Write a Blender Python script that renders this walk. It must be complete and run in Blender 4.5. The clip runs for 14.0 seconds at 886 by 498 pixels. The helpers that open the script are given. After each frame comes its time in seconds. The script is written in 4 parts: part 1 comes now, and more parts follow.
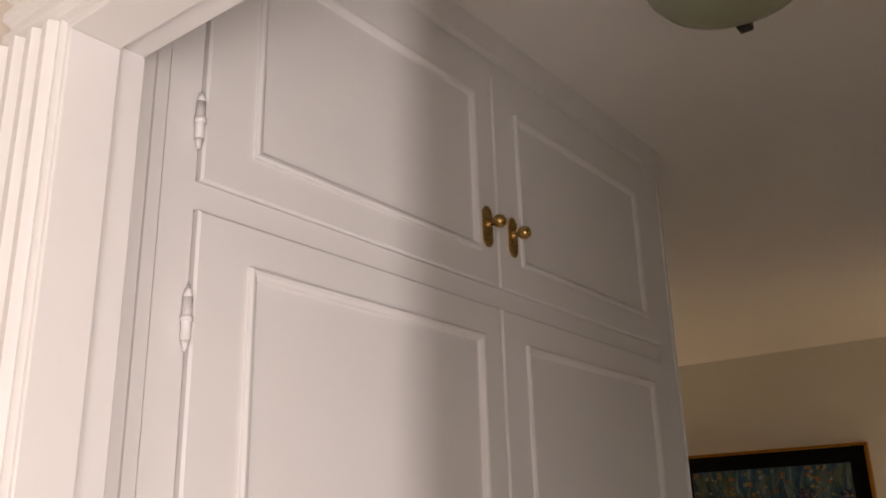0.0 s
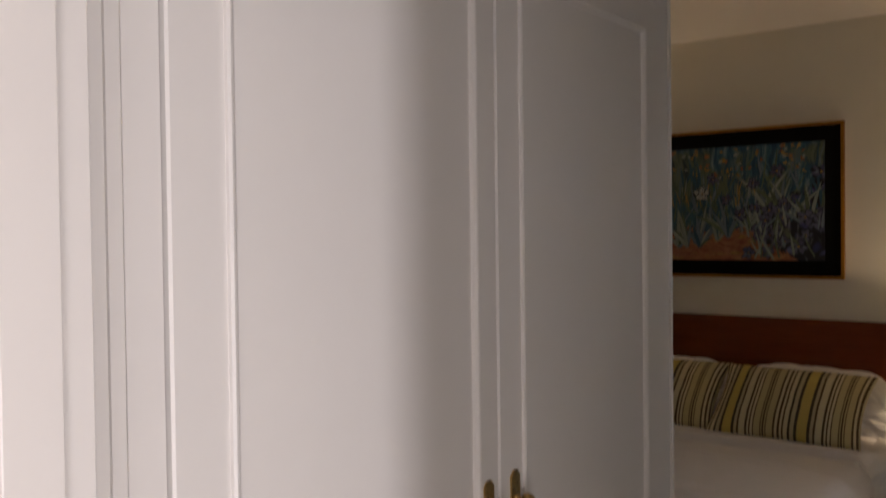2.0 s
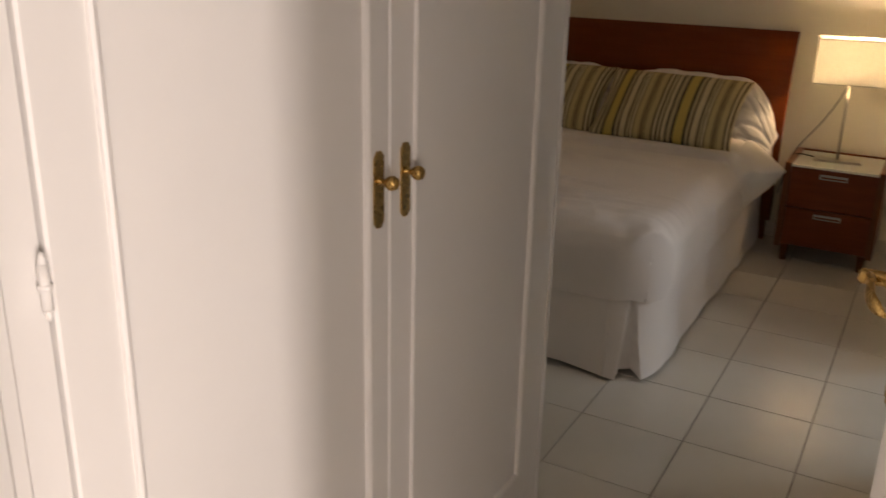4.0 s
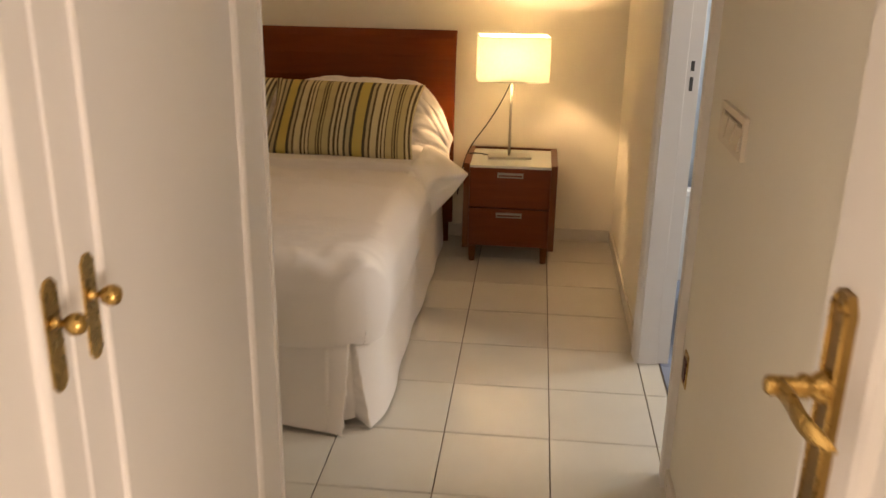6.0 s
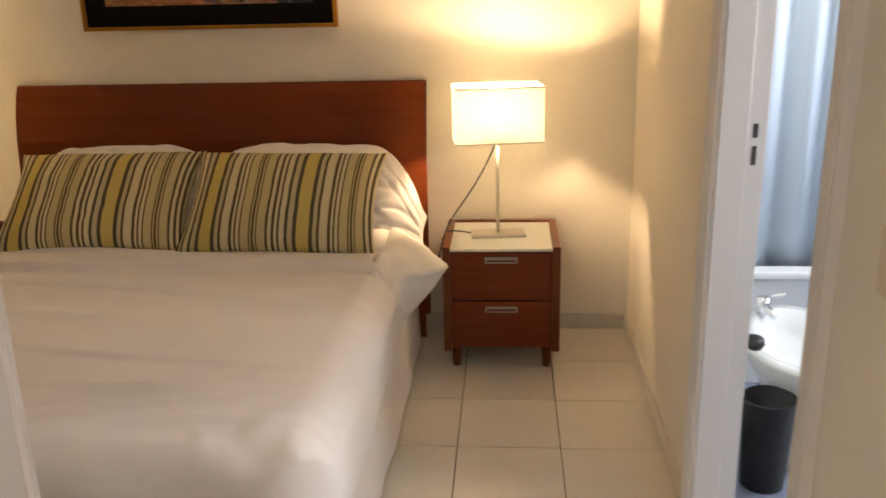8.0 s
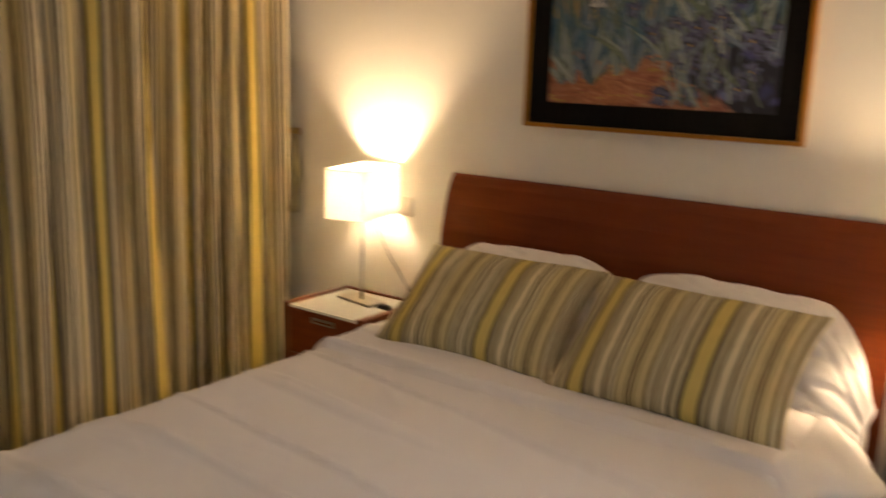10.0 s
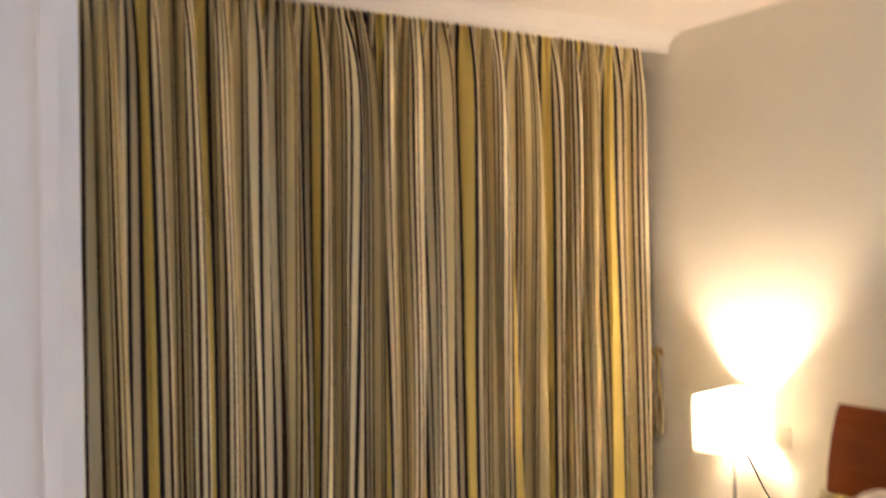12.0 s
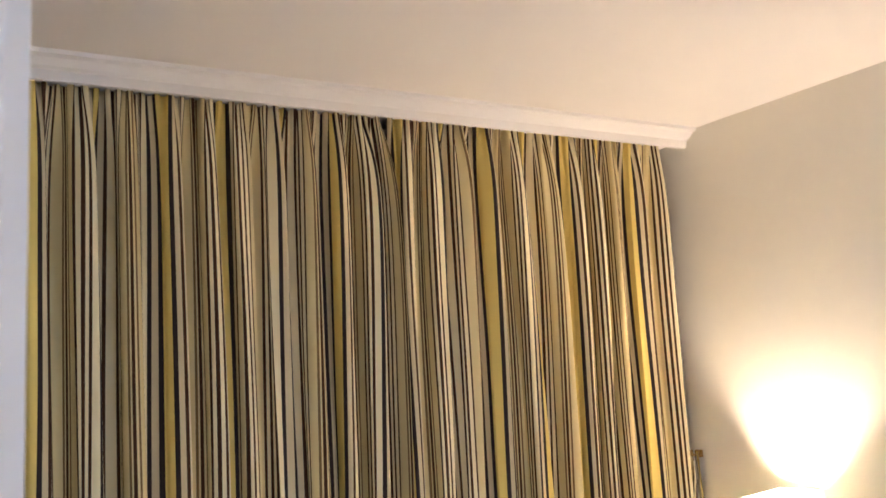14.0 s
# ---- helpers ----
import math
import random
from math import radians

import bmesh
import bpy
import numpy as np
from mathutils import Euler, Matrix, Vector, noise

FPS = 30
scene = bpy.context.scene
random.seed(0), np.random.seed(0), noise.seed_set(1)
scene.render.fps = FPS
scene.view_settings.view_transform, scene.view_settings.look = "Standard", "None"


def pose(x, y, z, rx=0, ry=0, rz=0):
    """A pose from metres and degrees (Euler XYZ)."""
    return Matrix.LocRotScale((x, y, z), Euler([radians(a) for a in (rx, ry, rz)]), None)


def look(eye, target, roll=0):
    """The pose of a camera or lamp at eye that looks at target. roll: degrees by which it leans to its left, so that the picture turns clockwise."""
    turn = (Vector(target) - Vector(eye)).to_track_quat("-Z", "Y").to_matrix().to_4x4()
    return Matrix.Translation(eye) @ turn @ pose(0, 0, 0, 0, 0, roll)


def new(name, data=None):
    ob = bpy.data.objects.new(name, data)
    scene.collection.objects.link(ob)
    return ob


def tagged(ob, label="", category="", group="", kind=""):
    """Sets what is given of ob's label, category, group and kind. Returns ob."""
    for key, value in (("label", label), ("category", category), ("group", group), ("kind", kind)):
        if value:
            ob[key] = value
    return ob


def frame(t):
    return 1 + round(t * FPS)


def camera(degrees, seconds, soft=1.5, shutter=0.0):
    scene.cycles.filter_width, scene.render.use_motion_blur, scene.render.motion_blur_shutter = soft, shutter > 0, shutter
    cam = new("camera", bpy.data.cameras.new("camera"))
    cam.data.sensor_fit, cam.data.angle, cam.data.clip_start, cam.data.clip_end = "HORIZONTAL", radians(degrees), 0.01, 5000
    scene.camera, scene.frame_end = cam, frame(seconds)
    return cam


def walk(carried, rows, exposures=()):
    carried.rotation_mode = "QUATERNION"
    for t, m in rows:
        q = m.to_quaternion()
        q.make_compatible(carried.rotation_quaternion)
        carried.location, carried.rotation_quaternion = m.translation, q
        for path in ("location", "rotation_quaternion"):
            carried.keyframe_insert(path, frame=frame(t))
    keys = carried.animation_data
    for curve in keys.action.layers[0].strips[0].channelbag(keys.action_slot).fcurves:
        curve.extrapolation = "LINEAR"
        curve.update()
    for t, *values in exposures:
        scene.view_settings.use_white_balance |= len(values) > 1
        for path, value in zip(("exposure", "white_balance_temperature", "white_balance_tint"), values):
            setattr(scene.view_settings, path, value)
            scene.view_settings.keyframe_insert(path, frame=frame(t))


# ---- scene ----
cam = camera(53.4, 14.0, shutter=0.5)
PATH = [
    (0, (-0.095, -4.628, 1.572), (-1.189, -3.196, 2.175), -1.5),
    (0.4, (-0.111, -4.611, 1.567), (-1.222, -3.180, 2.139), -2.3),
    (0.5, (-0.114, -4.610, 1.565), (-1.226, -3.174, 2.129), -2.4),
    (1, (-0.133, -4.603, 1.543), (-1.250, -3.126, 1.971), -2.5),
    (1.5, (-0.121, -4.608, 1.503), (-1.252, -3.092, 1.674), -1.8),
    (2, (-0.118, -4.608, 1.465), (-1.254, -3.086, 1.429), -0.7),
    (2.5, (-0.077, -4.637, 1.417), (-1.224, -3.144, 1.164), -0.4),
    (3, (-0.101, -4.607, 1.381), (-1.215, -3.144, 0.901), -0.1),
    (5.5, (-0.344, -4.397, 1.386), (-0.622, -2.640, 0.712), 2.2),
    (5.6, (-0.366, -4.366, 1.392), (-0.603, -2.603, 0.727), 2.1),
    (6, (-0.415, -4.235, 1.395), (-0.594, -2.449, 0.772), 1.0),
    (6.1, (-0.425, -4.178, 1.396), (-0.596, -2.390, 0.776), 1.0),
    (6.5, (-0.432, -3.979, 1.411), (-0.616, -2.177, 0.836), 0.9),
    (7, (-0.454, -3.750, 1.419), (-0.545, -1.941, 0.845), 0.1),
    (7.2, (-0.484, -3.667, 1.418), (-0.530, -1.855, 0.848), -0.6),
    (9.3, (-0.458, -2.961, 1.377), (-1.054, -1.246, 0.818), -1.6),
    (9.5, (-0.455, -2.906, 1.380), (-1.152, -1.218, 0.857), -0.8),
    (10, (-0.406, -2.785, 1.416), (-1.506, -1.285, 1.028), 1.9),
    (10.5, (-0.412, -2.711, 1.380), (-1.738, -1.401, 1.012), 1.7),
    (11, (-0.395, -2.730, 1.405), (-1.752, -1.456, 1.022), 0.6),
    (11.5, (-0.434, -2.712, 1.449), (-1.909, -1.549, 1.164), -0.4),
    (12, (-0.465, -2.783, 1.570), (-2.093, -1.805, 1.569), -0.8),
    (12.5, (-0.465, -2.780, 1.565), (-2.097, -1.847, 1.842), -1.5),
    (13, (-0.462, -2.781, 1.561), (-2.089, -1.849, 1.867), -1.9),
    (13.5, (-0.474, -2.782, 1.552), (-2.109, -1.854, 1.830), -2.3),
    (14, (-0.503, -2.745, 1.517), (-2.142, -1.819, 1.769), -2.8),
]
walk(cam, [(t, look(eye, target, roll)) for t, eye, target, roll in PATH],
     exposures=[(0.0, -0.1, 7750, 20), (0.5, -0.38, 7750, 20), (1.0, -0.42, 7550, 19), (2.0, -0.40, 7200, 18), (3.0, -0.35, 7250, 17.5), (5.3, 0.64, 10000, 21), (6.0, 1.03, 10200, 21.5), (7.2, 1.36, 9200, 20), (9.3, 1.38, 7300, 18.5), (10.0, 1.36, 7350, 20), (10.6, 1.46, 7250, 20), (11.5, 1.50, 6950, 20), (12.0, 1.92, 6500, 20.5), (12.5, 2.05, 6150, 20.5), (13.0, 2.05, 6050, 20.5), (14.0, 2.15, 5850, 19)])

# ---- world and lights ----
world = bpy.data.worlds.new("world")
scene.world = world
world.use_nodes = True
sky = world.node_tree.nodes.new("ShaderNodeTexSky")
sky.sky_type = "NISHITA"
sky.sun_disc = False
sky.sun_elevation = radians(35)
sky.sun_rotation = radians(120)
world.node_tree.links.new(sky.outputs[0], world.node_tree.nodes["Background"].inputs[0])
world.node_tree.nodes["Background"].inputs[1].default_value = 0.08

LAMP_COLOUR = (1.0, 0.77, 0.52)


def area_light(name, where, target, w, h, watts, colour):
    d = bpy.data.lights.new(name, "AREA")
    d.shape, d.size, d.size_y, d.energy, d.color = "RECTANGLE", w, h, watts, colour
    ob = new(name, d)
    ob.matrix_world = look(where, target)
    return ob


# area lamps for the hall's and bathroom's daylight; where they stand is made up
# narrow strip lamp, added for the sharp light edge on the wardrobe
area_light("hall_daylight", (1.27, -5.25, 0.75), (-0.6, -4.1, 1.1), 0.14, 1.3, 43, (0.87, 0.903, 1.0))
# broad lamp, added to lift the rest of the wardrobe front
area_light("hall_daylight", (1.27, -6.20, 0.75), (-0.4, -4.8, 1.1), 0.9, 1.3, 34, (0.87, 0.903, 1.0))
area_light("bath_daylight", (1.78, -0.75, 1.6), (0.0, -0.75, 1.2), 0.45, 0.9, 16, (0.66, 0.83, 1.0))
# second bathroom lamp, added to brighten the bed; its spread spares the curtains
bath_bed_fill = area_light("bath_daylight", (1.60, -1.80, 2.0), (-1.5, -1.60, 0.4), 0.6, 0.6, 2.5, (0.92, 0.94, 1.0))
bath_bed_fill.data.spread = radians(95)


def bulb(where, watts):
    d = bpy.data.lights.new("bulb_light", "POINT")
    d.energy, d.color, d.shadow_soft_size = watts, LAMP_COLOUR, 0.028
    ob = new("bulb_light", d)
    ob.location = where


# ---- materials ----
def mat(name):
    m = bpy.data.materials.new(name)
    m.use_nodes = True
    return m, m.node_tree.nodes, m.node_tree.links, m.node_tree.nodes["Principled BSDF"]


def coords(n, l, scale=(1, 1, 1), kind="Object"):
    tc, mp = n.new("ShaderNodeTexCoord"), n.new("ShaderNodeMapping")
    mp.inputs["Scale"].default_value = scale
    l.new(tc.outputs[kind], mp.inputs[0])
    return mp.outputs[0]


def noise_tex(n, l, vec, scale, detail=4.0, rough=0.55):
    t = n.new("ShaderNodeTexNoise")
    t.inputs["Scale"].default_value, t.inputs["Detail"].default_value, t.inputs["Roughness"].default_value = scale, detail, rough
    l.new(vec, t.inputs["Vector"])
    return t.outputs["Fac"]


def ramp(n, l, fac, stops, mode="LINEAR"):
    r = n.new("ShaderNodeValToRGB")
    r.color_ramp.interpolation = mode
    els = r.color_ramp.elements
    while len(els) < len(stops):
        els.new(1.0)
    for e, (p, c) in zip(els, stops):
        e.position, e.color = p, (*c, 1)
    l.new(fac, r.inputs[0])
    return r.outputs[0]


def add_bump(n, l, b, height, strength, dist):
    k = n.new("ShaderNodeBump")
    k.inputs["Strength"].default_value, k.inputs["Distance"].default_value = strength, dist
    l.new(height, k.inputs["Height"])
    l.new(k.outputs[0], b.inputs["Normal"])


def mix_col(n, l, fac, a, b):
    m = n.new("ShaderNodeMix")
    m.data_type = "RGBA"
    for sock, v in ((m.inputs[0], fac), (m.inputs[6], a), (m.inputs[7], b)):
        if isinstance(v, tuple):
            sock.default_value = (*v, 1)
        elif isinstance(v, float):
            sock.default_value = v
        else:
            l.new(v, sock)
    return m.outputs[2]


def surface(name, colour, rough=0.5, var=0.06, scale=3.0, bump=0.0, bump_scale=60.0, metal=0.0, stretch=(1, 1, 1), spec=0.5):
    """Paint, plaster, cloth or metal: base colour with broad and fine variation, and fine relief."""
    m, n, l, b = mat(name)
    v = coords(n, l, stretch)
    broad = noise_tex(n, l, v, scale)
    fine = noise_tex(n, l, v, scale * 14, 6)
    lo = tuple(c * (1 - var) for c in colour)
    hi = tuple(min(1, c * (1 + var * 0.5)) for c in colour)
    base = ramp(n, l, broad, [(0.3, lo), (0.7, hi)])
    base = mix_col(n, l, 0.25, base, ramp(n, l, fine, [(0.3, lo), (0.7, hi)]))
    l.new(base, b.inputs["Base Color"])
    rr = ramp(n, l, fine, [(0.3, (rough * 0.88,) * 3), (0.7, (min(1, rough * 1.12),) * 3)])
    l.new(rr, b.inputs["Roughness"])
    b.inputs["Metallic"].default_value = metal
    b.inputs["Specular IOR Level"].default_value = spec
    if bump:
        add_bump(n, l, b, noise_tex(n, l, v, bump_scale, 5), bump, 0.004)
    return m


def wood(name, dark, light, axis=(1.2, 14, 14), rough=0.35):
    m, n, l, b = mat(name)
    v = coords(n, l, axis)
    g = noise_tex(n, l, v, 3.0, 8, 0.65)
    base = ramp(n, l, g, [(0.3, dark), (0.52, tuple((a + c) / 2 for a, c in zip(dark, light))), (0.75, light)])
    broad = noise_tex(n, l, coords(n, l), 2.2)
    base = mix_col(n, l, broad, base, tuple(c * 0.8 for c in dark))
    l.new(base, b.inputs["Base Color"])
    b.inputs["Roughness"].default_value = rough
    b.inputs["Specular IOR Level"].default_value = 0.22
    add_bump(n, l, b, g, 0.06, 0.002)
    return m


PAINT = surface("white_gloss_paint", (0.78, 0.755, 0.725), 0.38, 0.03, 2.0, 0.05, 25)
WALL = surface("cream_textured_plaster", (0.855, 0.82, 0.72), 0.75, 0.04, 1.5, 0.15, 70)
CEIL = surface("ceiling_paint", (0.87, 0.83, 0.785), 0.85, 0.03, 1.0, 0.12, 60)
COVING = surface("white_coving_plaster", (0.84, 0.82, 0.80), 0.7, 0.02, 2.0)
GROUT = surface("grey_grout", (0.20, 0.155, 0.11), 0.9, 0.2, 8.0)
LINEN = surface("white_cotton", (0.85, 0.815, 0.79), 0.85, 0.025, 4.0, 0.12, 160)
PILLOW = surface("white_pillow_cotton", (0.88, 0.86, 0.83), 0.85, 0.02, 4.0, 0.12, 160)
BRASS = surface("aged_brass", (0.56, 0.36, 0.13), 0.28, 0.22, 9.0, 0.02, 40, metal=1.0)
STEEL = surface("brushed_steel", (0.44, 0.42, 0.38), 0.3, 0.08, 6.0, 0.04, 90, metal=1.0, stretch=(1, 1, 12))
PULL = surface("dull_steel", (0.34, 0.32, 0.29), 0.42, 0.1, 8.0, metal=1.0)
WOOD = wood("red_brown_cherry_veneer", (0.17, 0.032, 0.006), (0.265, 0.058, 0.011), rough=0.40)
WOOD_EDGE = wood("cherry_edge", (0.15, 0.040, 0.011), (0.24, 0.078, 0.024), (14, 14, 1.5))
GLASS_TOP = surface("white_back_painted_glass", (0.78, 0.82, 0.78), 0.08, 0.01, 2.0)
BLACK = surface("black_plastic", (0.012, 0.011, 0.010), 0.45, 0.2, 9.0)
CHAIR = surface("charcoal_leather", (0.030, 0.031, 0.036), 0.5, 0.25, 8.0, 0.2, 120)
SWITCH = surface("ivory_plastic", (0.72, 0.66, 0.55), 0.32, 0.03, 6.0)
SOCKET_RED = surface("dark_red_plastic", (0.09, 0.012, 0.008), 0.4, 0.2, 12.0)
FRAME = wood("golden_oak_frame", (0.36, 0.15, 0.018), (0.52, 0.24, 0.03), (9, 9, 9), 0.4)
MATBOARD = surface("black_mat_board", (0.007, 0.006, 0.005), 0.85, 0.2, 10.0, 0.05, 200, spec=0.12)
GREEN_GLASS = surface("pale_green_glass", (0.34, 0.36, 0.25), 0.2, 0.05, 4.0)
PORCELAIN = surface("white_porcelain", (0.80, 0.82, 0.84), 0.12, 0.02, 3.0)
CHROME = surface("chrome", (0.75, 0.76, 0.78), 0.08, 0.03, 5.0, metal=1.0)
BATH_WALL = surface("pale_blue_wall_tile", (0.62, 0.70, 0.78), 0.25, 0.03, 3.0)
SHOWER = surface("pale_blue_shower_cloth", (0.62, 0.72, 0.84), 0.6, 0.04, 5.0)
HALL = surface("hall_cream_plaster", (0.70, 0.64, 0.56), 0.8, 0.04, 1.5, 0.3, 70)


def tile_material(name, a, b_):
    m, n, l, b = mat(name)
    info = n.new("ShaderNodeObjectInfo")
    v = coords(n, l)
    per = ramp(n, l, info.outputs["Random"], [(0.0, a), (1.0, b_)])
    cloud = noise_tex(n, l, v, 7.0, 5)
    base = mix_col(n, l, 0.3, per, ramp(n, l, cloud, [(0.3, tuple(c * 0.95 for c in a)), (0.7, b_)]))
    l.new(base, b.inputs["Base Color"])
    smear = noise_tex(n, l, v, 4.0, 4)
    l.new(ramp(n, l, smear, [(0.3, (0.15,) * 3), (0.75, (0.21,) * 3)]), b.inputs["Roughness"])
    add_bump(n, l, b, noise_tex(n, l, v, 9.0, 2), 0.03, 0.003)
    return m


TILE = tile_material("white_ceramic_tile", (0.66, 0.63, 0.56), (0.72, 0.69, 0.62))
BATH_TILE = tile_material("blue_grey_ceramic_tile", (0.22, 0.26, 0.36), (0.27, 0.31, 0.41))

YEL, NAVY, CREAM, MAUVE, BROWN, OLIVE, UMBER = (0.82, 0.64, 0.19), (0.036, 0.026, 0.026), (0.90, 0.80, 0.52), (0.70, 0.60, 0.37), (0.070, 0.032, 0.017), (0.75, 0.63, 0.33), (0.20, 0.13, 0.06)
# one repeat of the cloth: colour and width in millimetres
REPEAT = [(YEL, 40), (NAVY, 12), (MAUVE, 13), (BROWN, 8), (CREAM, 27), (BROWN, 10), (CREAM, 7), (BROWN, 7), (CREAM, 9), (BROWN, 6), (OLIVE, 26), (UMBER, 6), (OLIVE, 4), (BROWN, 8), (OLIVE, 4), (UMBER, 5), (OLIVE, 27),
          (BROWN, 8), (CREAM, 12), (BROWN, 10), (CREAM, 9), (BROWN, 7), (CREAM, 16), (NAVY, 11), (MAUVE, 16), (NAVY, 13)]
REPEAT_LENGTH = sum(w for _, w in REPEAT) / 1000


def striped(name, dim=1.0, olive_mix=0.0):
    m, n, l, b = mat(name)
    tc, sep, div, fr = n.new("ShaderNodeTexCoord"), n.new("ShaderNodeSeparateXYZ"), n.new("ShaderNodeMath"), n.new("ShaderNodeMath")
    l.new(tc.outputs["UV"], sep.inputs[0])
    div.operation, fr.operation = "DIVIDE", "FRACT"
    div.inputs[1].default_value = REPEAT_LENGTH
    l.new(sep.outputs[0], div.inputs[0])
    l.new(div.outputs[0], fr.inputs[0])
    stops, at = [], 0.0
    for c, w in REPEAT:
        stops.append((at / 1000 / REPEAT_LENGTH, tuple(v * dim for v in c)))
        at += w
    base = ramp(n, l, fr.outputs[0], stops, "CONSTANT")
    base = mix_col(n, l, olive_mix, base, tuple(v * dim for v in OLIVE))
    weave = noise_tex(n, l, coords(n, l, (1, 1, 0.2)), 220, 3)
    base = mix_col(n, l, 0.008, base, mix_col(n, l, weave, tuple(v * 0.5 for v in OLIVE), CREAM))
    l.new(base, b.inputs["Base Color"])
    b.inputs["Roughness"].default_value = 0.85
    b.inputs["Specular IOR Level"].default_value = 0.12
    add_bump(n, l, b, weave, 0.15, 0.001)
    return m


CURTAIN = striped("striped_curtain_cotton")
# same cloth as the curtains, with shade and softer contrast put into the colour
CUSHION = striped("striped_cotton_dimmed", 0.78, 0.13)


def shade_material():
    m, n, l, b = mat("white_parchment_shade")
    d, t, mx = n.new("ShaderNodeBsdfDiffuse"), n.new("ShaderNodeBsdfTranslucent"), n.new("ShaderNodeMixShader")
    v = noise_tex(n, l, coords(n, l, (1, 1, 1)), 90, 4)
    c = ramp(n, l, v, [(0.3, (0.86, 0.845, 0.78)), (0.7, (0.92, 0.905, 0.84))])
    l.new(c, d.inputs[0]), l.new(c, t.inputs[0])
    mx.inputs[0].default_value = 0.38
    l.new(d.outputs[0], mx.inputs[1]), l.new(t.outputs[0], mx.inputs[2])
    l.new(mx.outputs[0], n["Material Output"].inputs[0])
    return m


SHADE = shade_material()
BULB = bpy.data.materials.new("bulb_glass")
BULB.use_nodes = True
BULB.node_tree.nodes["Principled BSDF"].inputs["Emission Color"].default_value = (1.0, 0.72, 0.42, 1)
BULB.node_tree.nodes["Principled BSDF"].inputs["Emission Strength"].default_value = 6.0


def painting_material():
    """Brushed grey-green and blue leaves, red earth at lower left, violet blossoms with dark outlines at lower right."""
    m, n, l, b = mat("oil_painting_print")
    v = coords(n, l)
    sep = n.new("ShaderNodeSeparateXYZ")
    l.new(v, sep.inputs[0])

    def maths(op, a, c, d=None):
        k = n.new("ShaderNodeMath")
        k.operation = op
        for sock, val in zip(k.inputs, (a, c, d)):
            if val is None:
                continue
            if isinstance(val, (int, float)):
                sock.default_value = val
            else:
                l.new(val, sock)
        return k.outputs[0]

    def mapped(scale, rot=(0, 0, 0), warp=0.12, ws=5.0):
        w = n.new("ShaderNodeTexNoise")
        w.inputs["Scale"].default_value = ws
        l.new(v, w.inputs["Vector"])
        k = n.new("ShaderNodeVectorMath")
        k.operation = "MULTIPLY_ADD"
        k.inputs[1].default_value = (warp, warp, warp)
        l.new(w.outputs["Color"], k.inputs[0]), l.new(v, k.inputs[2])
        mp = n.new("ShaderNodeMapping")
        mp.inputs["Scale"].default_value, mp.inputs["Rotation"].default_value = scale, rot
        l.new(k.outputs[0], mp.inputs[0])
        return mp.outputs[0]
    blades = noise_tex(n, l, mapped((30, 1, 5), (0, 0.45, 0), 0.20, 4.0), 1.0, 5, 0.65)
    blades2 = noise_tex(n, l, mapped((34, 1, 6), (0, -0.5, 0), 0.20, 3.0), 1.0, 5, 0.65)
    green = [(0.28, (0.012, 0.022, 0.028)), (0.40, (0.035, 0.07, 0.075)), (0.48, (0.085, 0.125, 0.095)), (0.54, (0.16, 0.19, 0.135)), (0.60, (0.10, 0.16, 0.19)), (0.70, (0.32, 0.36, 0.32))]
    blue = [(0.30, (0.008, 0.030, 0.060)), (0.45, (0.020, 0.085, 0.15)), (0.55, (0.06, 0.15, 0.20)), (0.62, (0.16, 0.25, 0.27)), (0.72, (0.36, 0.42, 0.42))]
    zone = noise_tex(n, l, v, 3.2, 3)
    leaves = mix_col(n, l, ramp(n, l, zone, [(0.45, (0, 0, 0)), (0.52, (1, 1, 1))]), ramp(n, l, blades, green), ramp(n, l, blades2, blue))
    dabs = noise_tex(n, l, mapped((7, 1, 22), (0, 0, 0), 0.10), 2.4, 5, 0.7)
    earth = ramp(n, l, dabs, [(0.30, (0.13, 0.035, 0.018)), (0.45, (0.30, 0.10, 0.05)), (0.58, (0.42, 0.18, 0.09)), (0.68, (0.52, 0.30, 0.18)), (0.76, (0.22, 0.07, 0.05))])
    vor = n.new("ShaderNodeTexVoronoi")
    vor.inputs["Scale"].default_value = 15.0
    l.new(mapped((1, 1, 1.3), (0, 0.5, 0), 0.14, 7.0), vor.inputs["Vector"])
    cell = n.new("ShaderNodeSeparateColor")
    l.new(vor.outputs["Color"], cell.inputs[0])
    petal = ramp(n, l, cell.outputs[0], [(0.0, (0.030, 0.030, 0.11)), (0.3, (0.075, 0.075, 0.22)), (0.55, (0.13, 0.15, 0.30)), (0.7, (0.10, 0.12, 0.10)), (0.85, (0.40, 0.40, 0.36)), (1.0, (0.36, 0.17, 0.08))], "CONSTANT")
    petal = mix_col(n, l, ramp(n, l, vor.outputs["Distance"], [(0.30, (0, 0, 0)), (0.55, (1, 1, 1))]), petal, (0.010, 0.010, 0.018))
    petal = mix_col(n, l, ramp(n, l, blades2, [(0.55, (0, 0, 0)), (0.66, (0.7, 0.7, 0.7))]), petal, (0.30, 0.33, 0.36))
    # where the blossoms and the bare earth lie
    slope = maths("MULTIPLY_ADD", sep.outputs[0], 0.55, -0.02)
    fl = maths("SUBTRACT", slope, sep.outputs[2])
    fl = maths("MULTIPLY_ADD", maths("SUBTRACT", zone, 0.5), 0.5, fl)
    pic_ = mix_col(n, l, ramp(n, l, fl, [(0.09, (0, 0, 0)), (0.12, (1, 1, 1))]), leaves, petal)
    ea = maths("MULTIPLY_ADD", sep.outputs[0], -0.55, -0.17)
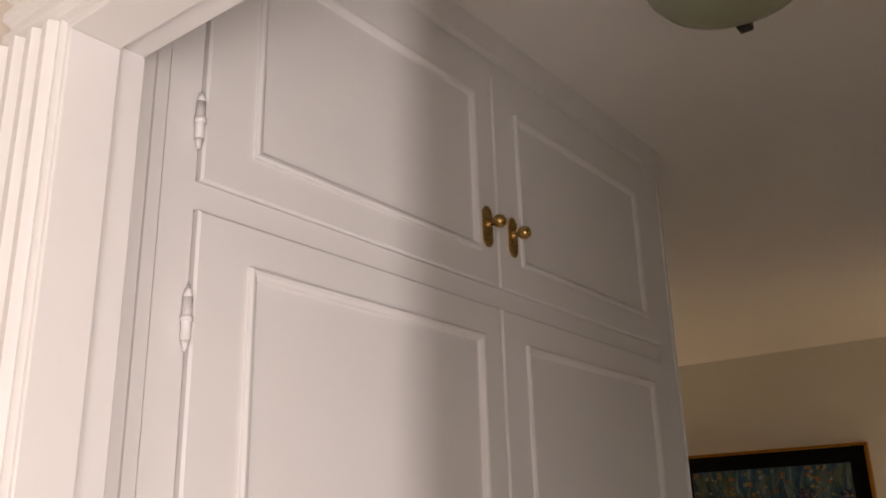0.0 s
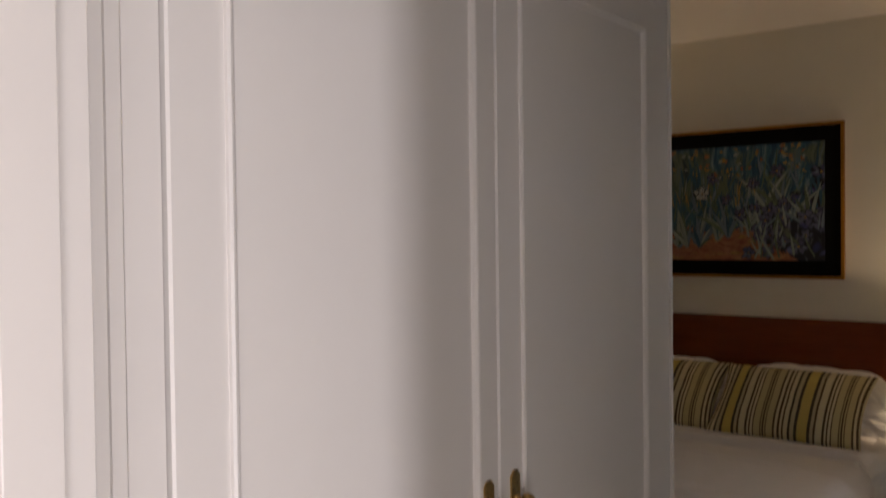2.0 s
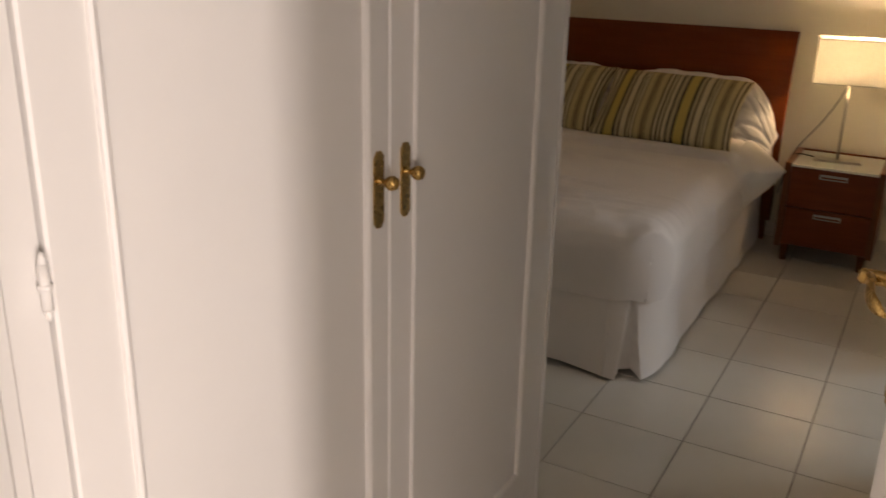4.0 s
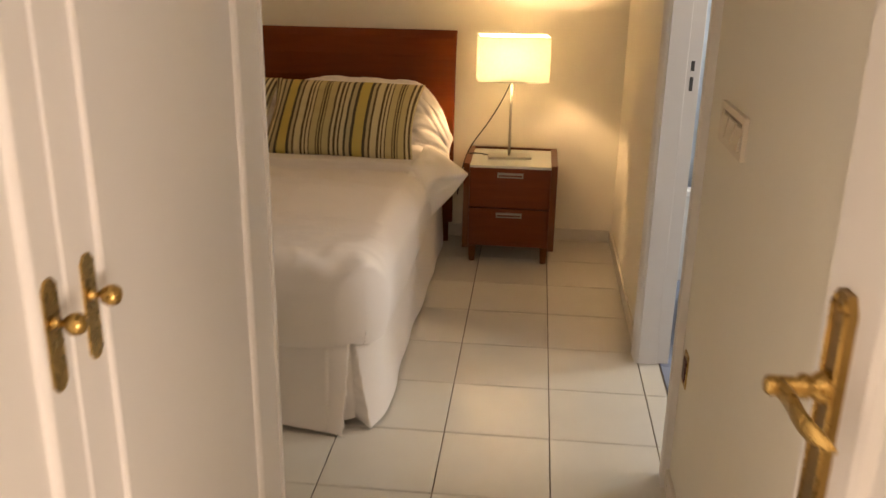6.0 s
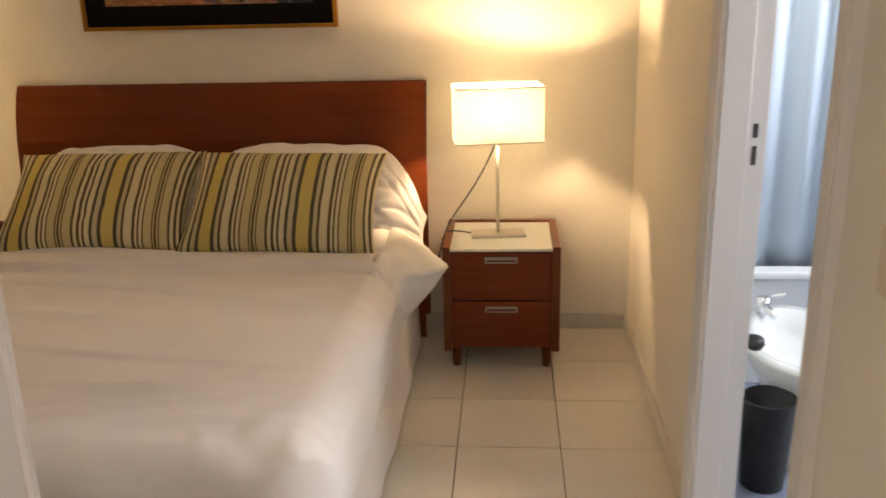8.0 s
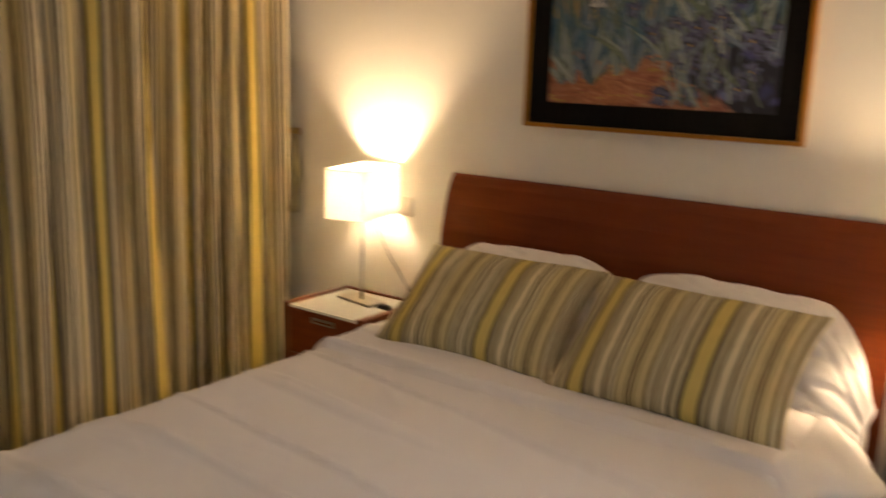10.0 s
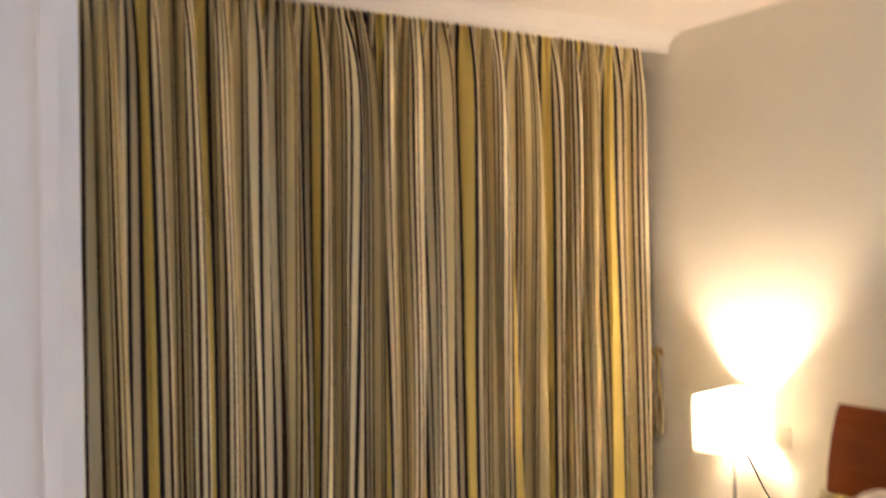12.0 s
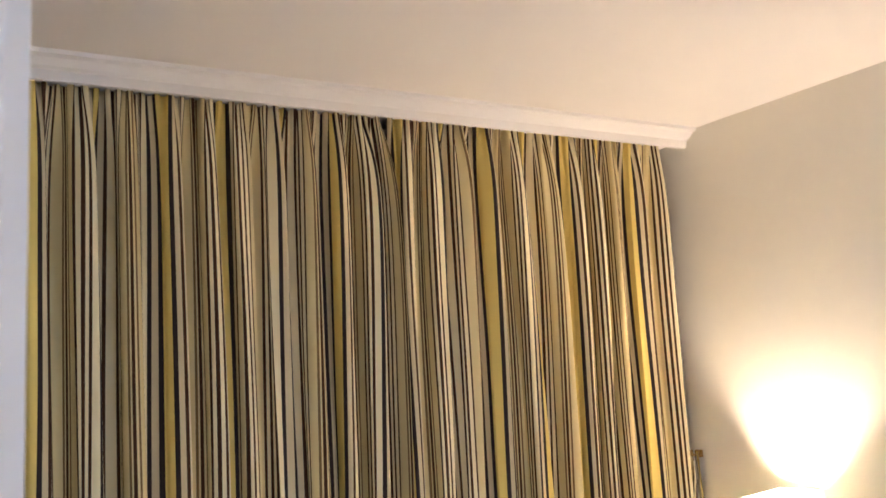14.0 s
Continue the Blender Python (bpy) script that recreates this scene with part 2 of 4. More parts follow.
    ea = maths("SUBTRACT", ea, maths("MAXIMUM", sep.outputs[2], maths("MULTIPLY", sep.outputs[2], 1.0)))
    ea = maths("MULTIPLY_ADD", maths("SUBTRACT", blades, 0.5), 0.16, ea)
    low = maths("SUBTRACT", -0.125, sep.outputs[2])
    low = maths("MULTIPLY_ADD", maths("SUBTRACT", blades2, 0.5), 0.22, low)
    both = maths("MINIMUM", low, maths("ADD", ea, 0.03))
    pic_ = mix_col(n, l, ramp(n, l, both, [(0.0, (0, 0, 0)), (0.015, (1, 1, 1))]), pic_, earth)
    l.new(pic_, b.inputs["Base Color"])
    b.inputs["Roughness"].default_value = 0.3
    add_bump(n, l, b, blades, 0.15, 0.002)
    return m


PAINTING = painting_material()


# ---- mesh helpers ----
def mesh_object(name, bm, material, smooth=False):
    me = bpy.data.meshes.new(name)
    bmesh.ops.recalc_face_normals(bm, faces=bm.faces)
    if smooth:
        for f in bm.faces:
            f.smooth = True
    bm.to_mesh(me)
    bm.free()
    me.materials.append(material)
    return new(name, me)


def part(name, bm, material, parent, label="", smooth=False):
    ob = mesh_object(name, bm, material, smooth)
    ob.parent = parent
    if label:
        ob["label"] = label
    return ob


def thing(name, label, category, group="", at=(0, 0, 0)):
    ob = new(name)
    ob.location = at
    return tagged(ob, label, category, group)


def structure(name, bm, material, label, category="structure", smooth=False):
    return tagged(mesh_object(name, bm, material, smooth), label, category, kind="structure")


def add_box(bm, lo, hi, bevel=0.0):
    c = [(a + b) / 2 for a, b in zip(lo, hi)]
    s = [abs(b - a) for a, b in zip(lo, hi)]
    r = bmesh.ops.create_cube(bm, size=1, matrix=Matrix.Translation(c) @ Matrix.Diagonal((*s, 1)))
    if bevel:
        es = list({e for v in r["verts"] for e in v.link_edges})
        bmesh.ops.bevel(bm, geom=es, offset=bevel, segments=2, affect="EDGES", profile=0.5)
    return bm


def box(lo, hi, bevel=0.0):
    return add_box(bmesh.new(), lo, hi, bevel)


def boxes(*pairs, bevel=0.0):
    bm = bmesh.new()
    for lo, hi in pairs:
        add_box(bm, lo, hi, bevel)
    return bm


def extrude(points, axis, a, b):
    """A closed outline pushed along an axis; the outline's two numbers are the other two axes in order."""
    bm = bmesh.new()

    def at(p, s):
        return {"x": (s, p[0], p[1]), "y": (p[0], s, p[1]), "z": (p[0], p[1], s)}[axis]
    v0 = [bm.verts.new(at(p, a)) for p in points]
    v1 = [bm.verts.new(at(p, b)) for p in points]
    k = len(points)
    for i in range(k):
        bm.faces.new((v0[i], v0[(i + 1) % k], v1[(i + 1) % k], v1[i]))
    bm.faces.new(v0[::-1]), bm.faces.new(v1)
    return bm


def rod(bm, a, b, r, seg=12, r2=None):
    a, b = Vector(a), Vector(b)
    m = Matrix.Translation((a + b) / 2) @ (b - a).to_track_quat("Z", "Y").to_matrix().to_4x4()
    bmesh.ops.create_cone(bm, cap_ends=True, segments=seg, radius1=r, radius2=r if r2 is None else r2, depth=(b - a).length, matrix=m)
    return bm


def lathe(profile, seg=28, turn=Matrix()):
    """A turned body round z from (radius, height) pairs."""
    bm = bmesh.new()
    rings = [[bm.verts.new(turn @ Vector((r * math.cos(2 * math.pi * i / seg), r * math.sin(2 * math.pi * i / seg), z))) for i in range(seg)] for r, z in profile]
    for a, b in zip(rings, rings[1:]):
        for i in range(seg):
            bm.faces.new((a[i], a[(i + 1) % seg], b[(i + 1) % seg], b[i]))
    bm.faces.new(rings[0][::-1]), bm.faces.new(rings[-1])
    return bm


def panelled(w, h, thick, loops, more=(0, 0, 0)):
    """A leaf w by h in the plane x = 0, facing +x, its face stepped by (inset, height) loops; the back lies at -thick. more: what the panel is inset further at
    its two sides and at its top."""
    bm = bmesh.new()

    def ring(d, x):
        a, b, c = more if d > 0.05 else (0, 0, 0)
        return [bm.verts.new(p) for p in ((x, d + a, d), (x, w - d - b, d), (x, w - d - b, h - d - c), (x, d + a, h - d - c))]
    rs = [ring(0, -thick)] + [ring(d, x) for d, x in loops]
    bm.faces.new(rs[0][::-1])
    for a, b in zip(rs, rs[1:]):
        for i in range(4):
            bm.faces.new((a[i], a[(i + 1) % 4], b[(i + 1) % 4], b[i]))
    bm.faces.new(rs[-1])
    return bm


def cable(name, pts, r, material, parent=None, label=""):
    cu = bpy.data.curves.new(name, "CURVE")
    cu.use_fill_caps = True
    cu.dimensions, cu.bevel_depth, cu.bevel_resolution, cu.resolution_u = "3D", r, 2, 8
    sp = cu.splines.new("NURBS")
    sp.points.add(len(pts) - 1)
    for p, q in zip(sp.points, pts):
        p.co = (*q, 1)
    sp.use_endpoint_u, sp.order_u = True, 4
    tmp = bpy.data.objects.new(name, cu)
    me = bpy.data.meshes.new_from_object(tmp)
    bpy.data.objects.remove(tmp)
    me.materials.clear()
    me.materials.append(material)
    ob = new(name, me)
    for f in me.polygons:
        f.use_smooth = True
    if parent:
        ob.parent = parent
    return ob


def tube_frame(hw, hd, t, z0, z1):
    """A rectangular band of wall thickness t, standing on z."""
    bm = bmesh.new()
    rings = []
    for k, z in ((0, z0), (0, z1), (t, z1), (t, z0)):
        rings.append([bm.verts.new((sx * (hw - k), sy * (hd - k), z)) for sx, sy in ((-1, -1), (1, -1), (1, 1), (-1, 1))])
    for a, b in zip(rings, rings[1:] + rings[:1]):
        for i in range(4):
            bm.faces.new((a[i], a[(i + 1) % 4], b[(i + 1) % 4], b[i]))
    return bm


def flat_frame(hw, hh, t, y0, y1, zc):
    """A rectangular ring t wide round (0, zc), from y0 to y1, facing -y."""
    bm = tube_frame(hw, hh, t, -y1, -y0)
    bmesh.ops.rotate(bm, cent=(0, 0, 0), matrix=Matrix.Rotation(radians(90), 3, "X"), verts=bm.verts)
    bmesh.ops.translate(bm, verts=bm.verts, vec=(0, 0, zc))
    return bm


# ---- the rooms ----
H = 2.47
WEST = -3.46
DOOR_S, DOOR_N = -4.266, -4.185     # the wall with the bedroom door
JL, JR, HEAD = -0.80, -0.055, 2.04
BATH_N, BATH_S, BATH_HEAD = -1.36, -2.045, 2.02
WF, WEND = -0.883, -2.734          # wardrobe front and end

structure("floor", box((WEST - 0.2, -8.2, -0.12), (2.6, 0.15, -0.006)), GROUT, "grey grouted floor bed under white tiles", "floor")
structure("ceiling", box((WEST - 0.2, -8.2, H), (2.6, 0.15, H + 0.12)), CEIL, "plain off-white painted ceiling", "ceiling")
structure("wall_north", box((WEST - 0.2, 0, -0.1), (2.6, 0.15, H)), WALL, "cream textured plaster wall behind the bed", "wall")
structure("wall_east", boxes(((0, BATH_N + 0.03, -0.1), (0.10, 0, H)), ((0, BATH_S - 0.03, BATH_HEAD + 0.03), (0.10, BATH_N + 0.03, H)), ((0, DOOR_N, -0.1), (0.10, BATH_S - 0.03, H))), WALL, "cream plaster wall with the bathroom doorway", "wall")
structure("wall_south", boxes(((WEST, DOOR_S, -0.1), (JL - 0.035, DOOR_N, H)), ((JL - 0.035, DOOR_S, HEAD + 0.035), (JR + 0.035, DOOR_N, H)), ((JR + 0.035, DOOR_S, -0.1), (2.6, DOOR_N, H))), HALL, "cream plaster wall with the bedroom doorway", "wall")
structure("wall_west", boxes(((WEST - 0.15, DOOR_N, -0.1), (WEST, -2.45, H)), ((WEST - 0.15, -0.35, -0.1), (WEST, 0, H)), ((WEST - 0.15, -2.45, 2.15), (WEST, -0.35, H))), WALL, "cream plaster wall with a window behind curtains", "wall")
structure("wall_alcove", box((WEST, -2.86, -0.1), (-1.502, -2.737, H)), WALL, "cream plaster wall beside the wardrobe", "wall")
# unseen hall walls, added to close the hall and bounce its daylight
structure("wall_hall_west", box((-1.9, -8.2, -0.1), (-1.75, DOOR_S, H)), HALL, "unseen cream hall wall, added to close in the light", "wall")
structure("wall_hall_south", box((-1.75, -7.35, -0.1), (1.45, -7.2, H)), HALL, "unseen cream hall wall, added to close in the light", "wall")
# both openings are made up to fit the two hall lamps
structure("wall_hall_east", boxes(((1.3, -7.2, -0.1), (1.45, -6.68, H)), ((1.3, -5.72, -0.1), (1.45, -5.33, H)), ((1.3, -5.17, -0.1), (1.45, DOOR_S, H)), ((1.3, -6.68, 1.42), (1.45, -5.72, H)), ((1.3, -5.33, 1.42), (1.45, -5.17, H)), ((1.3, -6.68, -0.1), (1.45, -5.72, 0.08)), ((1.3, -5.33, -0.1), (1.45, -5.17, 0.08))), HALL, "unseen cream hall wall with two openings made up for the lamps", "wall")
structure("wall_bath_east", box((1.85, DOOR_N, -0.1), (2.0, 0, H)), BATH_WALL, "pale blue tiled bathroom wall", "wall")
structure("wall_bath_south", box((0.10, -2.5, -0.1), (1.85, -2.4, H)), BATH_WALL, "pale blue tiled bathroom wall", "wall")
# unseen shutter, added to keep the sky out behind the curtains
structure("window_1", extrude([(WEST - 0.13, -2.45), (WEST - 0.10, -2.45), (WEST - 0.10, -0.35), (WEST - 0.13, -0.35)], "z", -0.1, 2.15), surface("closed_shutter", (0.35, 0.33, 0.3), 0.6), "unseen added shutter closing the window behind the curtains", "window")


def architrave_profile(w, d):
    """Half outline of a moulded casing, w wide and d proud, wider step at the outer edge."""
    steps = [(1.0, 0), (1.0, 1.0), (0.91, 1.0), (0.86, 0.66), (0.75, 0.66), (0.71, 0.95), (0.61, 0.95), (0.57, 0.55), (0.47, 0.55), (0.43, 0.85), (0.33, 0.85), (0.29, 0.50), (0.20, 0.50), (0.17, 0.75), (0.08, 0.75), (0.04, 0.40), (0, 0.40)]
    return [(0, 0)] + [(w * a, d * c) for a, c in steps]


def casing(name, label, plane, sign, a, b, head, axis, w=0.075, d=0.018, material=PAINT):
    """Moulded casing round a doorway in a wall; a and b are its edges along the wall, sign the way it faces."""
    t = thing(name, label, "door frame")
    t["kind"] = "structure"
    pr = architrave_profile(w, d)
    if axis == "x":
        left = [(a - u, plane + sign * v) for u, v in pr]
        right = [(b + u, plane + sign * v) for u, v in pr]
        top = [(plane + sign * v, head + u) for u, v in pr]
    else:
        left = [(plane + sign * v, a - u) for u, v in pr]
        right = [(plane + sign * v, b + u) for u, v in pr]
        top = [(plane + sign * v, head + u) for u, v in pr]
    part("casing_upright", extrude(left, "z", 0, head), material, t)
    part("casing_upright", extrude(right, "z", 0, head), material, t)
    part("casing_head", extrude(top, axis, a - w, b + w), material, t)
    return t


# bedroom door frame: lining with a rebate on the bedroom side
frame_1 = casing("trim_door_bedroom", "white moulded casing and lining of the bedroom doorway", DOOR_S, -1, JL - 0.006, JR + 0.006, HEAD + 0.006, "x", 0.095, 0.026)
STEP = -4.216
part("lining", boxes(((JL - 0.035, DOOR_S - 0.004, 0), (JL, STEP, HEAD)), ((JL - 0.035, STEP, 0), (JL - 0.012, DOOR_N + 0.004, HEAD + 0.012)), bevel=0.002), PAINT, frame_1)
part("lining", boxes(((JR, DOOR_S - 0.004, 0), (JR + 0.035, STEP, HEAD)), ((JR + 0.012, STEP, 0), (JR + 0.035, DOOR_N + 0.004, HEAD + 0.012)), bevel=0.002), PAINT, frame_1)
part("lining_head", boxes(((JL - 0.035, DOOR_S - 0.004, HEAD), (JR + 0.035, STEP, HEAD + 0.035)), ((JL - 0.035, STEP, HEAD + 0.012), (JR + 0.035, DOOR_N + 0.004, HEAD + 0.035)), bevel=0.002), PAINT, frame_1)
for z, hgt in ((1.046, 0.036), (0.988, 0.050)):
    p = part("strike_plate", box((JL - 0.0125, STEP + 0.003, z - hgt / 2 - 0.006), (JL - 0.0118, STEP + 0.024, z + hgt / 2 + 0.006), 0.0005), PAINT, frame_1, "painted-over strike plate")
    # flat chipped-edged patch; its dark colour is the shade inside the hole
    part("keep_hole", extrude([(STEP + 0.010, z - hgt / 2), (STEP + 0.012, z - hgt / 2 + 0.007), (STEP + 0.016, z - hgt / 2 + 0.001), (STEP + 0.0185, z - hgt / 2 + 0.003), (STEP + 0.018, z + hgt / 2), (STEP + 0.010, z + hgt / 2 - 0.003)], "x", JL - 0.0115, JL - 0.0108), surface("latch_hole_shade", (0.09, 0.045, 0.03), 0.7, 0.5, 60.0), p, "chipped latch hole, its inner shade put in as dark colour")

# bathroom door frame
frame_2 = casing("trim_door_bathroom", "white moulded casing and lining of the bathroom doorway", 0.0, -1, BATH_S - 0.006, BATH_N + 0.006, BATH_HEAD + 0.006, "y", 0.07, 0.02)
frame_2.children[0].location.x = 0.012  # set deeper into the plaster on this side
part("lining", boxes(((-0.004, BATH_N, 0), (0.06, BATH_N + 0.03, BATH_HEAD)), ((0.06, BATH_N + 0.010, 0), (0.104, BATH_N + 0.03, BATH_HEAD)), bevel=0.002), PAINT, frame_2)
part("lining", box((-0.004, BATH_S - 0.03, 0), (0.104, BATH_S, BATH_HEAD), 0.002), PAINT, frame_2)
part("lining_head", box((-0.004, BATH_S - 0.03, BATH_HEAD), (0.104, BATH_N + 0.03, BATH_HEAD + 0.03), 0.002), PAINT, frame_2)
for z, hgt in ((1.042, 0.032), (0.985, 0.044)):
    # whole plate coloured dark, standing for the shade in its slots
    part("strike_plate", box((0.073, BATH_N + 0.0085, z - hgt / 2), (0.084, BATH_N + 0.0105, z + hgt / 2)), surface("slot_dark_steel", (0.10, 0.095, 0.09), 0.4, 0.3, 30.0, metal=0.6), frame_2, "steel strike plate, coloured dark for its shaded slots")

# cornice over the curtains, from wall to wall
structure("trim_cornice", extrude([(WEST, H), (-3.13, H), (-3.135, H - 0.012), (-3.155, H - 0.018), (-3.175, H - 0.036), (-3.19, H - 0.044), (-3.197, H - 0.072), (-3.215, H - 0.073), (-3.215, H - 0.04), (WEST, H - 0.04)], "y", -2.736, -0.001), COVING, "white moulded plaster cornice hiding the curtain rail", "cornice")

# low tiled skirting
for nm, lo, hi in (("baseboard_north", (WEST, -0.010, 0.0), (-0.01, 0.0, 0.060)), ("baseboard_east", (-0.010, BATH_N + 0.072, 0.0), (0.0, -0.01, 0.060)), ("baseboard_corridor", (-0.010, DOOR_N, 0.0), (0.0, BATH_S - 0.072, 0.060))):
    structure(nm, box(lo, hi, 0.002), surface(nm + "_tile", (0.68, 0.64, 0.57), 0.3), "low cream ceramic skirting", "baseboard")


# ---- wardrobe ----
wardrobe = thing("wardrobe", "white painted built-in wardrobe with panelled doors and brass knobs", "wardrobe")
GAPY, LDY, RDY = -3.440, -4.056, -2.805
Z1, Z2, Z3 = 1.942, 1.976, 2.378
part("carcass", box((-1.50, DOOR_N + 0.005, 0.0), (WF - 0.03, WEND, H)), PAINT, wardrobe)
for nm, lo, hi in (("stile", (WF - 0.03, DOOR_N + 0.005, 0), (WF - 0.006, LDY, H)), ("stile", (WF - 0.03, RDY, 0), (WF - 0.006, WEND, H)), ("rail", (WF - 0.03, LDY, Z1), (WF - 0.007, RDY, Z2)), ("rail", (WF - 0.03, LDY, Z3), (WF - 0.007, RDY, H)), ("plinth", (WF - 0.03, LDY, 0), (WF - 0.007, RDY, 0.10))):
    part(nm, box(lo, hi), PAINT, wardrobe)
part("corner_post", extrude([(WF - 0.05, WEND - 0.001), (WF - 0.001, WEND - 0.001), (WF - 0.0, WEND + 0.006), (WF - 0.008, WEND + 0.016), (WF - 0.05, WEND + 0.018)], "z", 0, H), PAINT, wardrobe)
part("side_moulding", extrude([(WF - 0.006, -4.175), (WF + 0.010, -4.175), (WF + 0.010, -4.150), (WF + 0.004, -4.146), (WF + 0.006, -4.128), (WF + 0.001, -4.122), (WF + 0.001, -4.106), (WF - 0.006, -4.100)], "z", 0, H), PAINT, wardrobe)
part("top_moulding", extrude([(-4.10, H - 0.055), (-4.10, H), (WEND, H), (WEND, H - 0.055)], "x", WF - 0.006, WF + 0.010), PAINT, wardrobe)
LEAF = [(0, -0.003), (0.003, 0.0), (0.052, 0.0), (0.0525, 0.0045), (0.056, 0.0065), (0.060, 0.0055), (0.064, 0.002), (0.0655, -0.003), (0.069, -0.0035)]


def knob(parent, y, z, h):
    w = 0.013
    plate = part("back_plate", extrude([(y - w, z - h / 2 + w * 0.7), (y - w * 0.4, z - h / 2), (y + w * 0.4, z - h / 2), (y + w, z - h / 2 + w * 0.7), (y + w, z + h / 2 - w * 0.7), (y + w * 0.4, z + h / 2), (y - w * 0.4, z + h / 2), (y - w, z + h / 2 - w * 0.7)], "x", WF, WF + 0.003), BRASS, parent, "aged brass plate")
    turn = Matrix.Translation((WF + 0.002, y, z + (0.12 if h > 0.1 else 0.05) * h)) @ Matrix.Rotation(radians(90), 4, "Y")
    part("knob", lathe([(0.007, 0), (0.0075, 0.003), (0.004, 0.005), (0.004, 0.011), (0.0085, 0.015), (0.0115, 0.021), (0.0118, 0.026), (0.009, 0.032), (0.003, 0.035)], 20, turn), BRASS, parent, "round brass knob", True)


def hinge(parent, y, z):
    bm = rod(bmesh.new(), (WF + 0.004, y, z - 0.024), (WF + 0.004, y, z + 0.024), 0.0055)
    for s in (-1, 1):
        rod(bm, (WF + 0.004, y, z + s * 0.024), (WF + 0.004, y, z + s * 0.036), 0.0055, 12, 0.002) if s > 0 else rod(bm, (WF + 0.004, y, z - 0.036), (WF + 0.004, y, z - 0.024), 0.002, 12, 0.0055)
    rod(bm, (WF + 0.004, y, z - 0.003), (WF + 0.004, y, z + 0.003), 0.0072)
    part("hinge", bm, PAINT, parent, "painted-over pin hinge", True)


for y0, y1, z0, z1, hy in ((LDY + 0.0045, GAPY - 0.0012, 0.105, Z1 - 0.001, LDY), (GAPY + 0.0012, RDY - 0.002, 0.105, Z1 - 0.001, RDY), (LDY + 0.0045, GAPY - 0.0012, Z2 + 0.001, Z3 - 0.001, LDY), (GAPY + 0.0012, RDY - 0.002, Z2 + 0.001, Z3 - 0.001, RDY)):
    bm = panelled(y1 - y0, z1 - z0, 0.02, LEAF, (0.022, 0.002, 0.0) if hy == LDY else (0.016, 0.010, 0.0))
    bmesh.ops.translate(bm, verts=bm.verts, vec=(WF, y0, z0))
    leaf = part("door", bm, PAINT, wardrobe)
    ky = GAPY - 0.033 if hy == LDY else GAPY + 0.044
    if z0 < 1:
        knob(leaf, ky, 1.016, 0.122)
        for z in (0.30, 1.055, 1.81) if hy == LDY else ():
            hinge(leaf, hy - 0.006, z)
    else:
        knob(leaf, ky, 2.077, 0.072)
        for z in (2.048, 2.310) if hy == LDY else ():
            hinge(leaf, hy - 0.006, z)

# ---- bedroom door, open against the corridor wall ----
door = thing("door_1", "white panelled bedroom door standing open with brass lever", "door", at=(-0.062, -4.175, 0.008))
door["kind"] = "structure"
door.rotation_euler = (0, 0, radians(3.6))
DW, DH, DT = 0.72, 2.03, 0.035
bm = panelled(DW, DH, DT / 2, [(0, -0.002), (0.002, 0.0), (0.112, 0.0), (0.116, 0.006), (0.124, 0.009), (0.132, 0.005), (0.138, -0.004), (0.146, -0.003)])
bmesh.ops.rotate(bm, cent=(0, 0, 0), matrix=Matrix.Rotation(radians(180), 3, "Z"), verts=bm.verts)
bmesh.ops.translate(bm, verts=bm.verts, vec=(-DT, DW, 0))
leaf = part("leaf", bm, PAINT, door)
part("leaf_back", box((-DT / 2, 0, 0), (0, DW, DH), 0.002), PAINT, door)
px, py, pz = -DT, DW - 0.052, 0.994
w, h = 0.019, 0.24
# darker copy of the brass: the dark surroundings it mirrors are in the colour
part("lever_plate", extrude([(py - w, pz - h / 2 + 0.014), (py - w * 0.55, pz - h / 2), (py + w * 0.55, pz - h / 2), (py + w, pz - h / 2 + 0.014), (py + w, pz + h / 2 - 0.014), (py + w * 0.55, pz + h / 2), (py - w * 0.55, pz + h / 2), (py - w, pz + h / 2 - 0.014)], "x", px - 0.008, px), surface("brass_dark_reflection", (0.40, 0.25, 0.09), 0.30, 0.25, 12.0, 0.02, 40, metal=1.0), door, "long aged brass plate, darkened for what it mirrors")
bm = lathe([(0.016, 0.0), (0.016, 0.004), (0.012, 0.010), (0.0095, 0.014), (0.0115, 0.018), (0.0115, 0.022), (0.0088, 0.026), (0.0092, 0.050), (0.006, 0.054)], 20, Matrix.Translation((px - 0.008, py, pz + 0.03)) @ Matrix.Rotation(radians(-90), 4, "Y"))
part("lever_neck", bm, BRASS, door, smooth=True)


def lever_bar():
    """The grip: an oval bar bent off the neck towards the hinge side, broad in the middle, with a curled tip."""
    bm = bmesh.new()
    rings = []
    for k in range(15):
        q = k / 14
        cx = px - 0.054 + 0.022 * q ** 2 + 0.004 * math.sin(q * math.pi * 2)
        cy = py + 0.008 - LEVER * q
        cz = pz + 0.030 + 0.004 * math.sin(q * math.pi) - 0.010 * q
        e = min(1.0, (0.25 + 6 * q) ** 0.5, (0.12 + 6 * (1 - q)) ** 0.5)
        rx, rz = 0.0052 * e, (0.0074 + 0.0032 * math.sin(q * math.pi)) * e
        rings.append([Vector((cx + rx * math.cos(2 * math.pi * i / 16), cy, cz + rz * math.sin(2 * math.pi * i / 16))) for i in range(16)])
    rs = [[bm.verts.new(p) for p in r] for r in rings]
    for a, b in zip(rs, rs[1:]):
        for i in range(16):
            bm.faces.new((a[i], a[(i + 1) % 16], b[(i + 1) % 16], b[i]))
    bm.faces.new(rs[0][::-1]), bm.faces.new(rs[-1])
    return bm


LEVER = 0.098
